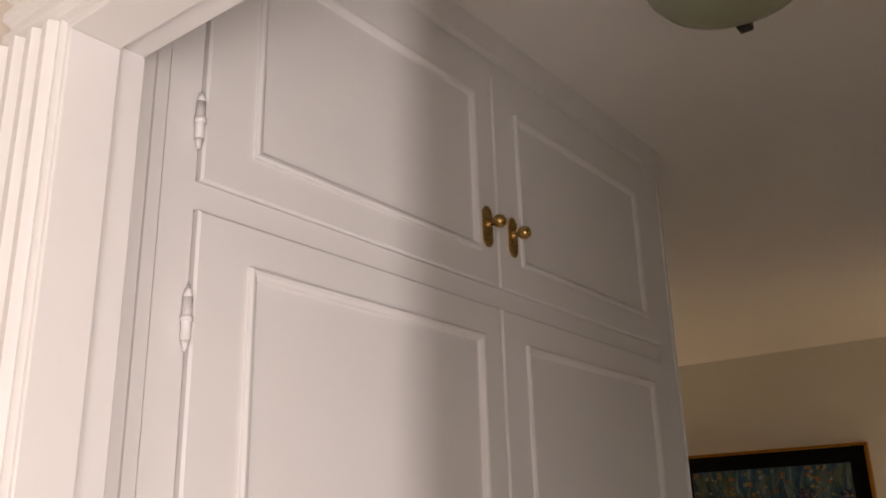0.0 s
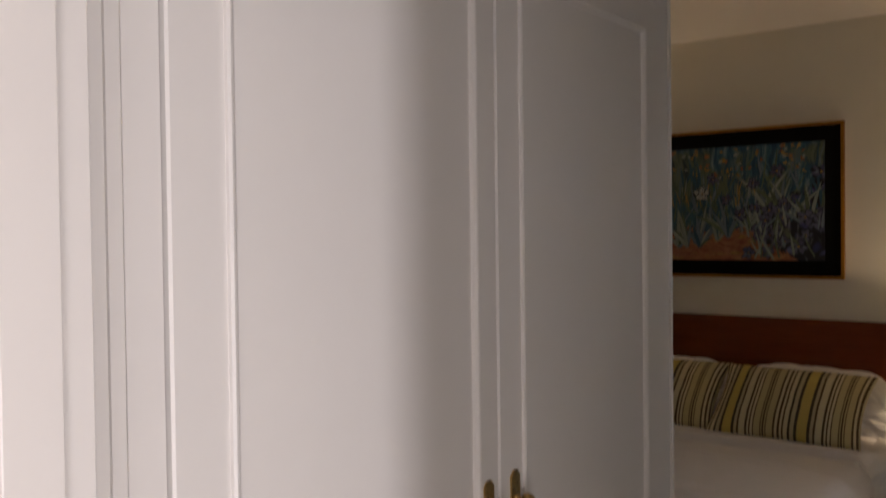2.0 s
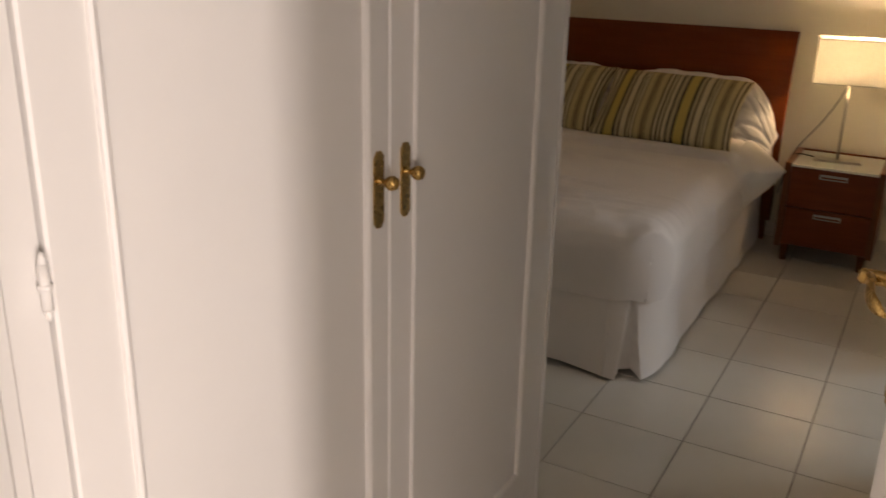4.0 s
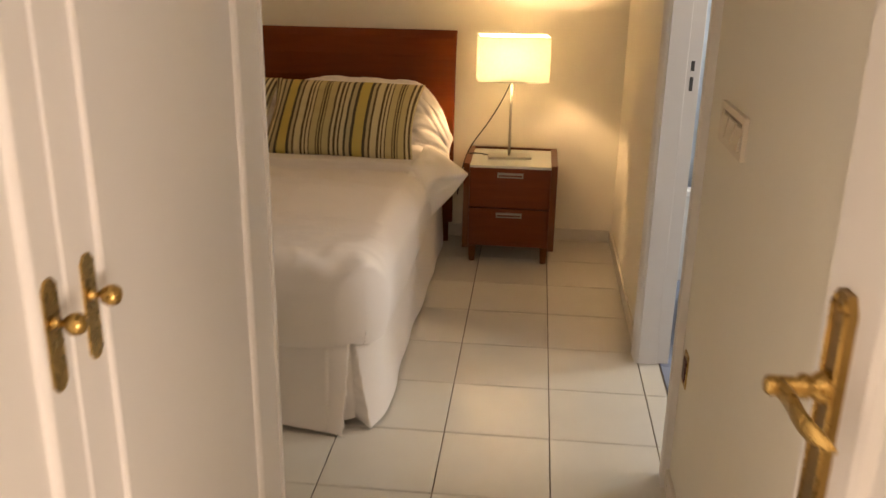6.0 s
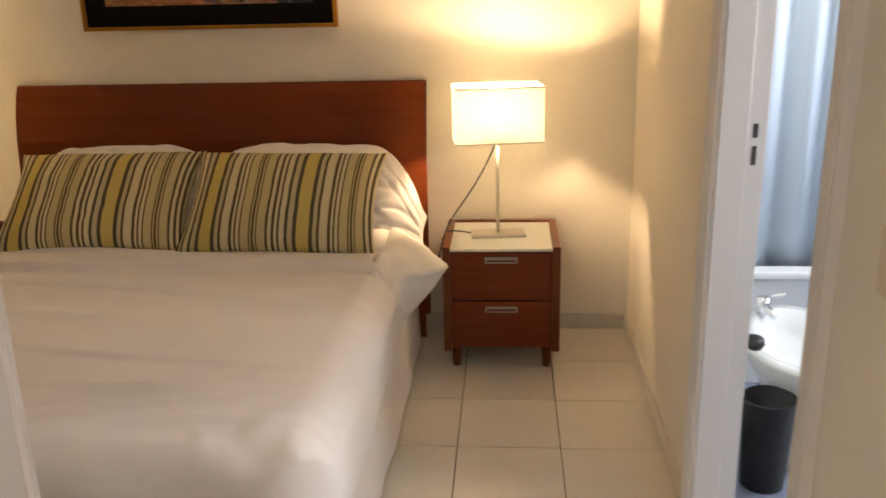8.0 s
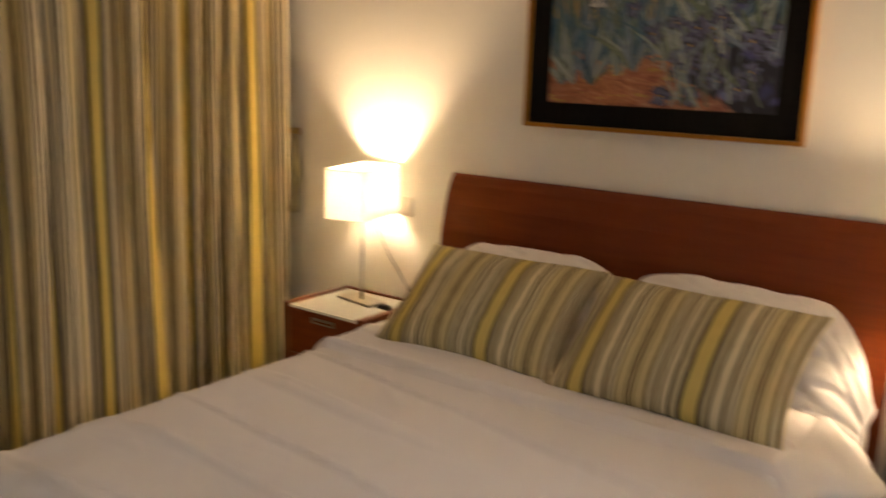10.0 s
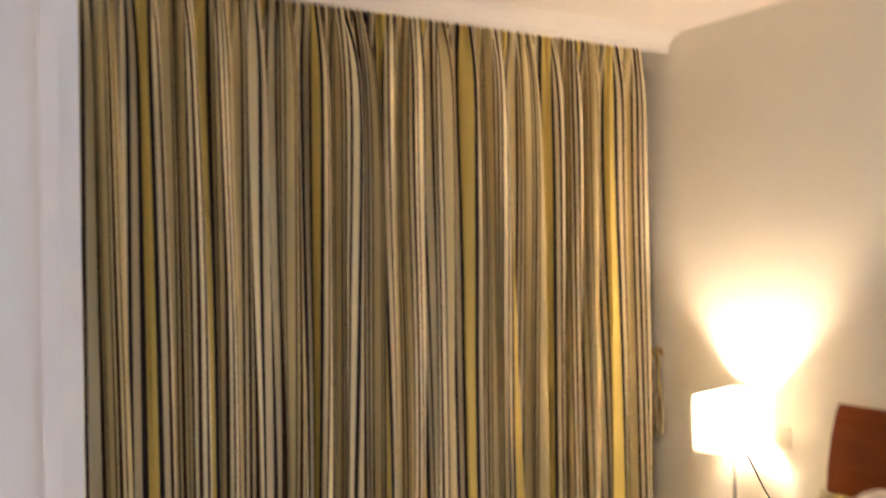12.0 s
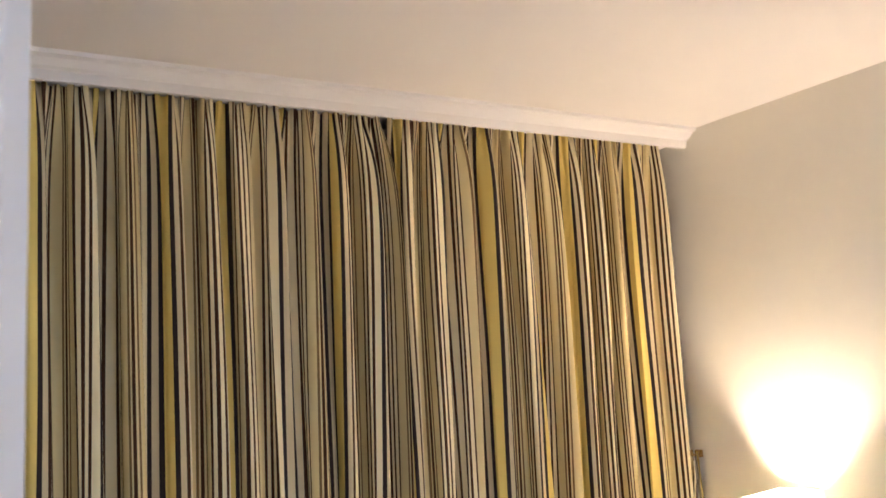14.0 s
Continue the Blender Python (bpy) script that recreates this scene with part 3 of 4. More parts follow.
part("lever", lever_bar(), BRASS, door, "curved brass lever grip", True)
# raised rim of the plate and its screws
bm = bmesh.new()
for sy in (-1, 1):
    for a, b in (((py + sy * w * 0.80, pz - h / 2 + 0.014), (py + sy * w * 0.80, pz + h / 2 - 0.014)), ((py + sy * w * 0.80, pz + h / 2 - 0.014), (py + sy * w * 0.42, pz + h / 2 - 0.004)), ((py + sy * w * 0.80, pz - h / 2 + 0.014), (py + sy * w * 0.42, pz - h / 2 + 0.004))):
        rod(bm, (px - 0.0085, *a), (px - 0.0085, *b), 0.0022, 8)
part("plate_rim", bm, BRASS, door, "polished brass bead round the plate", True)
for dz in (-0.105, 0.105):
    part("screw", lathe([(0.0042, 0.0), (0.0042, 0.001), (0.002, 0.002)], 12, Matrix.Translation((px - 0.008, py, pz + dz)) @ Matrix.Rotation(radians(-90), 4, "Y")), BRASS, door)

# ---- bed ----
BX0, BX1, BY0, BY1, BT = -2.345, -0.828, -1.960, -0.122, 0.535
bed = thing("bed", "double bed made with a white cotton spread and pleated valance", "bed")


def spread():
    bm = bmesh.new()
    nx, ny = 170, 250
    lo_z, r = 0.275, 0.092
    x_len = (BX1 - BX0) + 2 * (BT - lo_z)
    y_len = (BY1 - BY0) + (BT - lo_z)

    def fold(s, half):
        """Distance over the bed's section to (across, drop)."""
        a = abs(s)
        flat = half - r
        if a <= flat:
            return a, 0.0
        q = (a - flat) / r
        if q < math.pi / 2:
            return flat + r * math.sin(q), r * (1 - math.cos(q))
        return half, r + (q - math.pi / 2) * r
    grid = []
    cx, hx = (BX0 + BX1) / 2, (BX1 - BX0) / 2
    for j in range(ny + 1):
        row = []
        sy = j / ny * y_len
        for i in range(nx + 1):
            sx = (i / nx - 0.5) * x_len
            ax, dx = fold(sx, hx)
            ay, dy = fold(sy, BY1 - BY0)
            drop = max(dx, dy) + 0.25 * min(dx, dy)
            x, y = cx + math.copysign(ax, sx), BY1 - ay
            # rounded plan corner at the foot
            ex, ey = abs(x - cx) - (hx - 0.15), (BY0 + 0.15) - y
            if ex > 0 and ey > 0:
                k = math.hypot(ex, ey)
                if k > 0.15:
                    x = cx + math.copysign(hx - 0.15 + ex / k * 0.15, sx)
                    y = BY0 + 0.15 - ey / k * 0.15
            drop = min(drop, BT - lo_z)
            p = Vector((x * 1.2, y * 3.4 + x * 0.9, drop * 2))
            wr = noise.noise(p * 2.2) * 0.007 + noise.noise(Vector((x * 2.2 + 7, y * 9 + x * 3.5, 3))) * 0.0045
            crease = abs(noise.noise(Vector((x * 0.45 + 3, y * 4.2 + x * 0.5, 9))))
            wr += max(0.0, 0.07 - crease) * 0.22
            c2 = abs(noise.noise(Vector((x * 0.35 + 13, y * 3.0 - x * 0.4, 21))))
            wr += max(0.0, 0.05 - c2) * 0.26
            c3 = abs(noise.noise(Vector((x * 2.4 + 5, y * 2.4 + 1, 31))))
            wr += max(0.0, 0.06 - c3) * 0.05
            if abs(x - cx) > hx - 0.25:
                wr *= max(0.3, 1 - (abs(x - cx) - hx + 0.25) / 0.2)
            if ex > -0.12 and ey > -0.12:   # puckers at the foot corners
                wr += 0.010 * noise.noise(Vector((x * 13, y * 13, drop * 10))) * min(1.0, (ex + 0.12) / 0.1, (ey + 0.12) / 0.1)
            out = 0.010 * math.sin(drop / (BT - lo_z) * math.pi) + 0.008 * noise.noise(Vector((x * 5, y * 5, drop * 6)))
            nrm = Vector((math.copysign(min(1, dx / r), sx), -min(1, dy / r), 0))
            if nrm.length > 1:
                nrm.normalize()
            z = BT - drop + wr * (1 if drop < 0.05 else 0.4)
            edge = -0.86 + 0.02 * noise.noise(Vector((x * 3, 2, 0)))
            turned = max(0.0, y - edge)
            z += (0.022 * min(1.0, turned / 0.008) + 0.010 * math.exp(-((turned - 0.02) / 0.02) ** 2) * (turned > 0)) * max(0.0, 1 - drop / 0.05)
            if drop > 0.9 * (BT - lo_z) and y < BY0 + 0.10:   # the hem lifts a little at the pleats
                z += 0.011 * math.exp(-((abs(x - cx) - hx + 0.085) / 0.035) ** 2)
            row.append((bm.verts.new((x + nrm.x * out, y + nrm.y * out, z)), dx > r and dy > r))
        grid.append(row)
    for a, b in zip(grid, grid[1:]):
        for i in range(nx):
            q = (a[i], a[i + 1], b[i + 1], b[i])
            if not all(k[1] for k in q):  # the tucked-in corner is cut away
                bm.faces.new([k[0] for k in q])
    bmesh.ops.delete(bm, geom=[v for v in bm.verts if not v.link_faces], context="VERTS")
    bmesh.ops.remove_doubles(bm, verts=bm.verts, dist=0.003)
    return bm


ob = part("spread", spread(), LINEN, bed, "smooth white bedspread, slightly creased", True)
part("mattress", box((BX0 + 0.07, BY0 + 0.07, 0.06), (BX1 - 0.07, BY1, BT - 0.035), 0.03), LINEN, bed)


def valance():
    """The bed skirt: one cloth round three sides, with an inverted pleat at each foot corner."""
    bm = bmesh.new()
    rc, top = 0.13, 0.288
    x0, x1, y0 = BX0 + 0.019, BX1 - 0.019, BY0 + 0.019
    pts, pleats = [], []
    y = BY1
    while y > y0 + rc:
        pts.append((Vector((x1, y)), Vector((1, 0))))
        y -= 0.012
    arc = 44
    for k in range(arc):
        a = math.pi / 2 * k / (arc - 1)
        pts.append((Vector((x1 - rc + rc * math.cos(a), y0 + rc - rc * math.sin(a))), Vector((math.cos(a), -math.sin(a)))))
    pleats.append(len(pts) - 15)
    x = x1 - rc
    while x > x0 + rc:
        pts.append((Vector((x, y0)), Vector((0, -1))))
        x -= 0.012
    for k in range(arc):
        a = math.pi / 2 * k / (arc - 1)
        pts.append((Vector((x0 + rc - rc * math.sin(a), y0 + rc - rc * math.cos(a))), Vector((-math.sin(a), -math.cos(a)))))
    pleats.append(len(pts) - 30)
    y = y0 + rc
    while y < BY1:
        pts.append((Vector((x0, y)), Vector((-1, 0))))
        y += 0.012
    run = [0.0]
    for (p, _), (q, _) in zip(pts, pts[1:]):
        run.append(run[-1] + (q - p).length)
    rows, g = 14, []
    for j in range(rows + 1):
        v = j / rows
        row = []
        for s, (p, nrm) in zip(run, pts):
            wave = (0.005 * math.sin(s * 17) + 0.016 * noise.noise(Vector((s * 3.6, 3, v * 0.6)))) * v
            d = 0.006 + 0.014 * v + wave
            hem = 0.006 * noise.noise(Vector((s * 6, 1, 1))) + 0.004
            for q in pleats:
                e = abs(s - run[q])
                gap = 0.004 + 0.026 * v
                if e < gap:      # the slit, with the lining set back
                    d -= 0.040 * (0.45 + 0.55 * v)
                else:            # the two flaps flare towards it
                    lip = math.exp(-(e - gap) / 0.075)
                    d += 0.034 * v * lip
                    hem -= 0.008 * lip
            row.append(bm.verts.new((p.x + nrm.x * d, p.y + nrm.y * d, max(0.004, top - v * (top - 0.012) + hem * v))))
        g.append(row)
    for a, b in zip(g, g[1:]):
        for i in range(len(pts) - 1):
            bm.faces.new((a[i], a[i + 1], b[i + 1], b[i]))
    return bm


def sheet_corner():
    """The sheet's loose corner at the head, standing off the mattress side and folded under."""
    bm = bmesh.new()
    nu, nv, g = 48, 30, []
    for i in range(nu + 1):
        y = -0.92 + 0.70 * i / nu
        pk = math.exp(-((y + 0.60) / 0.15) ** 2)
        row = []
        for j in range(nv + 1):
            v = 2 * j / nv
            tip = Vector((BX1 - 0.03 + 0.03 + 0.155 * pk, 0.545 - 0.045 - 0.02 * pk))
            if v <= 1:
                x = BX1 - 0.09 + (tip.x - BX1 + 0.09) * v
                z = 0.556 + 0.006 * math.sin(v * 3) + (tip.y - 0.556) * v * v
            else:
                q = v - 1
                x = tip.x - q * (0.145 * pk + 0.012) + 0.012 * math.sin(q * 3.1)
                z = tip.y - q * (0.10 + 0.09 * pk)
            e = min(1.0, min(i, nu - i) / 10)
            z -= 0.045 * max(0.0, 1 - v / 0.3) ** 2 + 0.05 * (1 - e) ** 2
            w = noise.noise(Vector((y * 7, v * 2.2, 4))) * 0.012 + noise.noise(Vector((y * 16 + v * 3, v * 2, 8))) * 0.006
            row.append(bm.verts.new((x + w * v, y - 0.05 * pk * min(v, 1), z + w)))
        g.append(row)
    for a, b in zip(g, g[1:]):
        for j in range(nv):
            bm.faces.new((a[j], a[j + 1], b[j + 1], b[j]))
    return bm


part("sheet_corner", sheet_corner(), PILLOW, bed, "loose white sheet corner hanging over the side", True)
part("valance", valance(), LINEN, bed, "white bed skirt with pleated corners", True)


def headboard():
    prof = [(-0.118, 0.10), (-0.118, 0.50), (-0.112, 0.66), (-0.098, 0.80), (-0.078, 0.90), (-0.052, 0.975), (-0.036, 1.004), (-0.028, 1.012), (-0.016, 1.010), (-0.024, 0.985), (-0.044, 0.93), (-0.066, 0.85), (-0.084, 0.74), (-0.092, 0.60), (-0.094, 0.10)]
    return extrude(prof, "x", -2.388, -0.786)


hb = thing("headboard", "curved red-brown cherry veneer headboard behind the bed", "headboard")
panel = part("panel", headboard(), WOOD, hb)
mod = panel.modifiers.new("bevel", "BEVEL")
mod.width, mod.segments, mod.limit_method = 0.004, 2, "ANGLE"
for x in (-2.33, -0.845):
    part("leg", box((x - 0.04, -0.114, 0.0), (x + 0.04, -0.096, 0.105), 0.003), WOOD, hb)


def cushion_mesh(w, h, t, seed, puff=2.2, uv0=0.0, corner=0.0, crease=0.0, pull=0.055, droop=(0.0, 0.0)):
    """A soft cushion in the plane z = 0 with pulled corners; UV x runs along its width in metres. droop: how far its two ends hang down, as an empty pillowcase
    end does."""
    bm = bmesh.new()
    uvl = bm.loops.layers.uv.new("UVMap")
    nx, ny = 56, 40
    for s in (1, -1):
        g = []
        for j in range(ny + 1):
            row = []
            for i in range(nx + 1):
                u, v = i / nx * 2 - 1, j / ny * 2 - 1
                pinch = 1 - pull * (1 - u * u) * abs(v) ** 3
                pinch2 = 1 - pull * (1 - v * v) * abs(u) ** 3
                f = max(0.0, (1 - abs(u) ** puff) * (1 - abs(v) ** puff)) ** 0.55
                wob = noise.noise(Vector((u * 2 + seed, v * 2, s * 3))) * 0.10 + noise.noise(Vector((u * 6 + seed, v * 5, s * 3))) * 0.05
                z = s * t / 2 * f * (1 + wob)
                for q in (0, 1):
                    fold = abs(noise.noise(Vector((u * 2.2 + v * (1.6 - 3 * q) + seed, v * 1.2 + q * 7, s * 4))))
                    z -= s * crease * max(0.0, 0.16 - fold) / 0.16 * min(1.0, f * 2)
                k = max(abs(u), abs(v)) / max(1e-6, (abs(u) ** corner + abs(v) ** corner) ** (1 / corner)) if corner else 1.0
                hang = droop[u > 0] * max(0.0, (abs(u) - 0.45) / 0.55) ** 1.5
                vv = v - hang * (1 + v) / 2
                z *= 1 - 0.55 * min(1.0, hang)
                row.append((bm.verts.new((k * u * w / 2 * pinch2, k * vv * h / 2 * pinch, z)), uv0 + (u + 1) * w / 2, v * h / 2))
            g.append(row)
        for a, b in zip(g, g[1:]):
            for i in range(nx):
                q = (a[i], a[i + 1], b[i + 1], b[i])
                if s < 0:
                    q = q[::-1]
                f = bm.faces.new([k[0] for k in q])
                for lp, k in zip(f.loops, q):
                    lp[uvl].uv = (k[1], k[2])
    bmesh.ops.remove_doubles(bm, verts=bm.verts, dist=0.0004)
    return bm


def lay(ob, m):
    ob.matrix_world = m
    return ob


def lean(cx, y0, z0, y1, z1, lift, spin=0.0):
    """A cushion's pose: its width along x, leaning from (y0, z0) below to (y1, z1) above."""
    up = Vector((0, y1 - y0, z1 - z0)).normalized()
    out = Vector((1, 0, 0)).cross(up)
    m = Matrix(((1, up.x, out.x, cx), (0, up.y, out.y, (y0 + y1) / 2), (0, up.z, out.z, (z0 + z1) / 2), (0, 0, 0, 1)))
    return m @ Matrix.Translation((0, 0, lift)) @ Matrix.Rotation(radians(spin), 4, "Z")


for cx, seed, spin, uv0, fwd in ((-1.860, 1.0, 1.0, 0.250, 0.0), (-1.222, 5.0, -1.0, 0.234, 0.022)):
    c = tagged(mesh_object("cushion", cushion_mesh(0.665, 0.43, 0.165, seed, 2.6, uv0, 0.0, 0.0015, 0.085), CUSHION, True), "yellow, navy and beige striped cushion leaning on the pillows", "cushion", "striped cushions")
    lay(c, lean(cx, -0.715 - fwd, 0.550, -0.395 - fwd, 0.810, 0.0, spin))
for cx, seed, spin, droop in ((-1.93, 11.0, 2.0, (0.9, 0.45)), (-1.145, 17.0, -2.0, (0.15, 1.25))):
    c = tagged(mesh_object("pillow", cushion_mesh(0.79, 0.45, 0.185, seed, 2.4, 0.0, 9.0, 0.018, 0.05, droop), PILLOW, True), "plump white pillow leaning on the headboard", "pillow", "white pillows")
    lay(c, lean(cx, -0.42, 0.535, -0.22, 0.742, 0.0, spin))


# ---- bedside tables ----
def nightstand(cx, group):
    t = thing("nightstand", "red-brown wooden nightstand with white glass top and two drawers", "nightstand", group, at=(cx, -0.21, 0))
    w, f, bk = 0.195, -0.19, 0.17
    for s in (-1, 1):
        bm = extrude([(f - 0.012, 0.075), (f - 0.008, 0.47), (bk, 0.47), (bk, 0.075)], "x", s * w - 0.014, s * w + 0.014)
        part("side_panel", bm, WOOD_EDGE, t)
    part("back_rail", box((-w, bk - 0.018, 0.075), (w, bk, 0.47), 0.002), WOOD_EDGE, t)
    part("carcass", box((-w + 0.012, f + 0.02, 0.085), (w - 0.012, bk - 0.02, 0.452)), WOOD, t)
    part("glass_top", box((-w + 0.013, f - 0.002, 0.452), (w - 0.013, bk - 0.02, 0.463), 0.001), GLASS_TOP, t, "white glass top")
    for z0, z1 in ((0.085, 0.262), (0.268, 0.448)):
        d = part("drawer", box((-w + 0.014, f, z0), (w - 0.014, f + 0.02, z1), 0.002), WOOD, t)
        zc = z1 - 0.028
        part("handle", boxes(((-0.058, f - 0.006, zc - 0.011), (0.058, f, zc - 0.007)), ((-0.058, f - 0.006, zc + 0.007), (0.058, f, zc + 0.011)), ((-0.058, f - 0.006, zc - 0.007), (-0.052, f, zc + 0.007)), ((0.052, f - 0.006, zc - 0.007), (0.058, f, zc + 0.007)), ((-0.052, f - 0.0025, zc + 0.001), (0.052, f, zc + 0.007))), PULL, d, "dull steel recessed pull")
    for x in (-w + 0.03, w - 0.03):
        for y in (f + 0.035, bk - 0.035):
            part("leg", lathe([(0.014, 0), (0.019, 0.076)], 14, Matrix.Translation((x, y, 0))), WOOD_EDGE, t)
    return t


STAND_R, STAND_L = -0.503, -2.722
nightstand(STAND_R, "bedside tables")
nightstand(STAND_L, "bedside tables")


def table_lamp(cx, cy, group, bulb_z, spin, shade_spin, watts):
    t = thing("table_lamp", "lit steel table lamp with rectangular white shade", "lamp", group, at=(cx, cy, 0.463))
    base = part("base", box((-0.10, -0.046, 0), (0.10, 0.046, 0.012), 0.003), STEEL, t)
    base.rotation_euler = (0, 0, radians(spin))
    part("stem", rod(bmesh.new(), (0, 0, 0.012), (0, 0, 0.356), 0.006, 14), STEEL, t, smooth=True)
    z0, z1 = 0.352, 0.552
    hw, hd, th = 0.155, 0.082, 0.0015
    bm = tube_frame(hw, hd, th, z0, z1)
    shade = part("shade", bm, SHADE, t, "white parchment shade, glowing")
    shade.rotation_euler = (0, 0, radians(shade_spin))
    bm = bmesh.new()
    for z in (z0 + 0.004, z1 - 0.004):
        for a, b in (((-hw, -hd), (hw, -hd)), ((hw, -hd), (hw, hd)), ((hw, hd), (-hw, hd)), ((-hw, hd), (-hw, -hd))):
            rod(bm, (*a, z), (*b, z), 0.0018, 6)
    rod(bm, (-hw, 0, z0 + 0.05), (hw, 0, z0 + 0.05), 0.0015, 6)
    wire = part("wire_frame", bm, STEEL, shade)
    # holder with a wide flange added to cut the light below the shade
    part("bulb_holder", lathe([(0.010, 0.355), (0.019, 0.357), (0.019, 0.396), (0.052, 0.402), (0.052, 0.407), (0.015, 0.410)], 20), STEEL, t)
    part("bulb", lathe([(0.012, 0.400), (0.013, 0.408), (0.016, 0.414), (0.014, 0.420), (0.008, 0.424), (0.002, 0.425)], 14), BULB, t, "glowing bulb", True)
    bulb((cx, cy, 0.463 + bulb_z), watts)
    return t


lamp_r = table_lamp(-0.517, -0.232, "bedside lamps", 0.465, 7, 8, 9.2)
lamp_l = table_lamp(-2.720, -0.178, "bedside lamps", 0.450, -10, 103, 12.2)
cable("lamp_cable", [(0.0, 0.01, 0.36), (-0.02, 0.03, 0.30), (-0.09, 0.06, 0.16), (-0.17, 0.06, 0.06), (-0.20, 0.02, 0.0), (-0.215, 0.0, -0.05), (-0.24, 0.05, -0.2)], 0.0028, BLACK, lamp_r)
cable("lamp_cable", [(-0.085, 0.0, 0.008), (-0.12, -0.01, 0.012), (-0.16, 0.02, 0.02), (-0.20, 0.03, 0.0)], 0.0028, BLACK, lamp_r)
cable("lamp_cable", [(0.03, 0.01, 0.36), (0.05, 0.05, 0.28), (0.04, 0.10, 0.20), (0.10, 0.12, 0.12), (0.19, 0.10, 0.02), (0.24, 0.08, -0.06)], 0.0028, BLACK, lamp_l)
cable("lamp_cable", [(0.085, 0.0, 0.008), (0.12, -0.02, 0.014), (0.15, -0.03, 0.02), (0.18, -0.05, 0.012)], 0.0028, BLACK, lamp_l)
part("cord_switch", box((0.13, -0.06, 0.006), (0.19, -0.035, 0.026), 0.006), BLACK, lamp_l, "black in-line switch")

# ---- picture ----
PX0, PX1, PZ0, PZ1 = -2.087, -1.112, 1.212, 1.983
pic = thing("picture", "framed print of blue irises on red earth with black mat", "picture", at=((PX0 + PX1) / 2, 0, PZ0))
hw, hh, fw = (PX1 - PX0) / 2, PZ1 - PZ0, 0.014
part("frame", flat_frame(hw, hh / 2, fw, -0.030, -0.002, hh / 2), FRAME, pic, "golden oak frame")
mw = fw + 0.075
part("mat_board", flat_frame(hw - fw, hh / 2 - fw, 0.075, -0.018, -0.006, hh / 2), MATBOARD, pic, "black mat")
bm = box((-hw + mw, -0.012, -0.5 * (hh - 2 * mw)), (hw - mw, -0.006, 0.5 * (hh - 2 * mw)))
po = part("print", bm, PAINTING, pic, "oil-painting print")
po.location = (0, 0, hh / 2)


def pigment(name, a, b_):
    m, n, l, b = mat(name)
    geo = n.new("ShaderNodeNewGeometry")
    hue = ramp(n, l, geo.outputs["Random Per Island"], [(0.0, a), (1.0, b_)])
    streak = noise_tex(n, l, coords(n, l), 120, 4)
    l.new(mix_col(n, l, 0.35, hue, ramp(n, l, streak, [(0.35, tuple(c * 0.55 for c in a)), (0.7, tuple(min(1, c * 1.3) for c in b_))])), b.inputs["Base Color"])
    b.inputs["Roughness"].default_value = 0.35
    return m


PIGMENTS = [pigment("paint_leaf_green", (0.055, 0.085, 0.055), (0.15, 0.19, 0.13)), pigment("paint_teal", (0.014, 0.055, 0.105), (0.05, 0.13, 0.18)), pigment("paint_pale_mint", (0.20, 0.25, 0.22), (0.34, 0.38, 0.34)), pigment("paint_violet", (0.045, 0.05, 0.115), (0.13, 0.135, 0.22)), pigment("paint_outline", (0.008, 0.009, 0.016), (0.02, 0.02, 0.03)),
            pigment("paint_earth", (0.26, 0.085, 0.035), (0.44, 0.19, 0.09)), pigment("paint_ochre", (0.36, 0.20, 0.05), (0.50, 0.32, 0.10)), pigment("paint_white", (0.42, 0.42, 0.40), (0.55, 0.55, 0.52)), pigment("paint_grey_blue", (0.10, 0.14, 0.19), (0.20, 0.25, 0.30))]


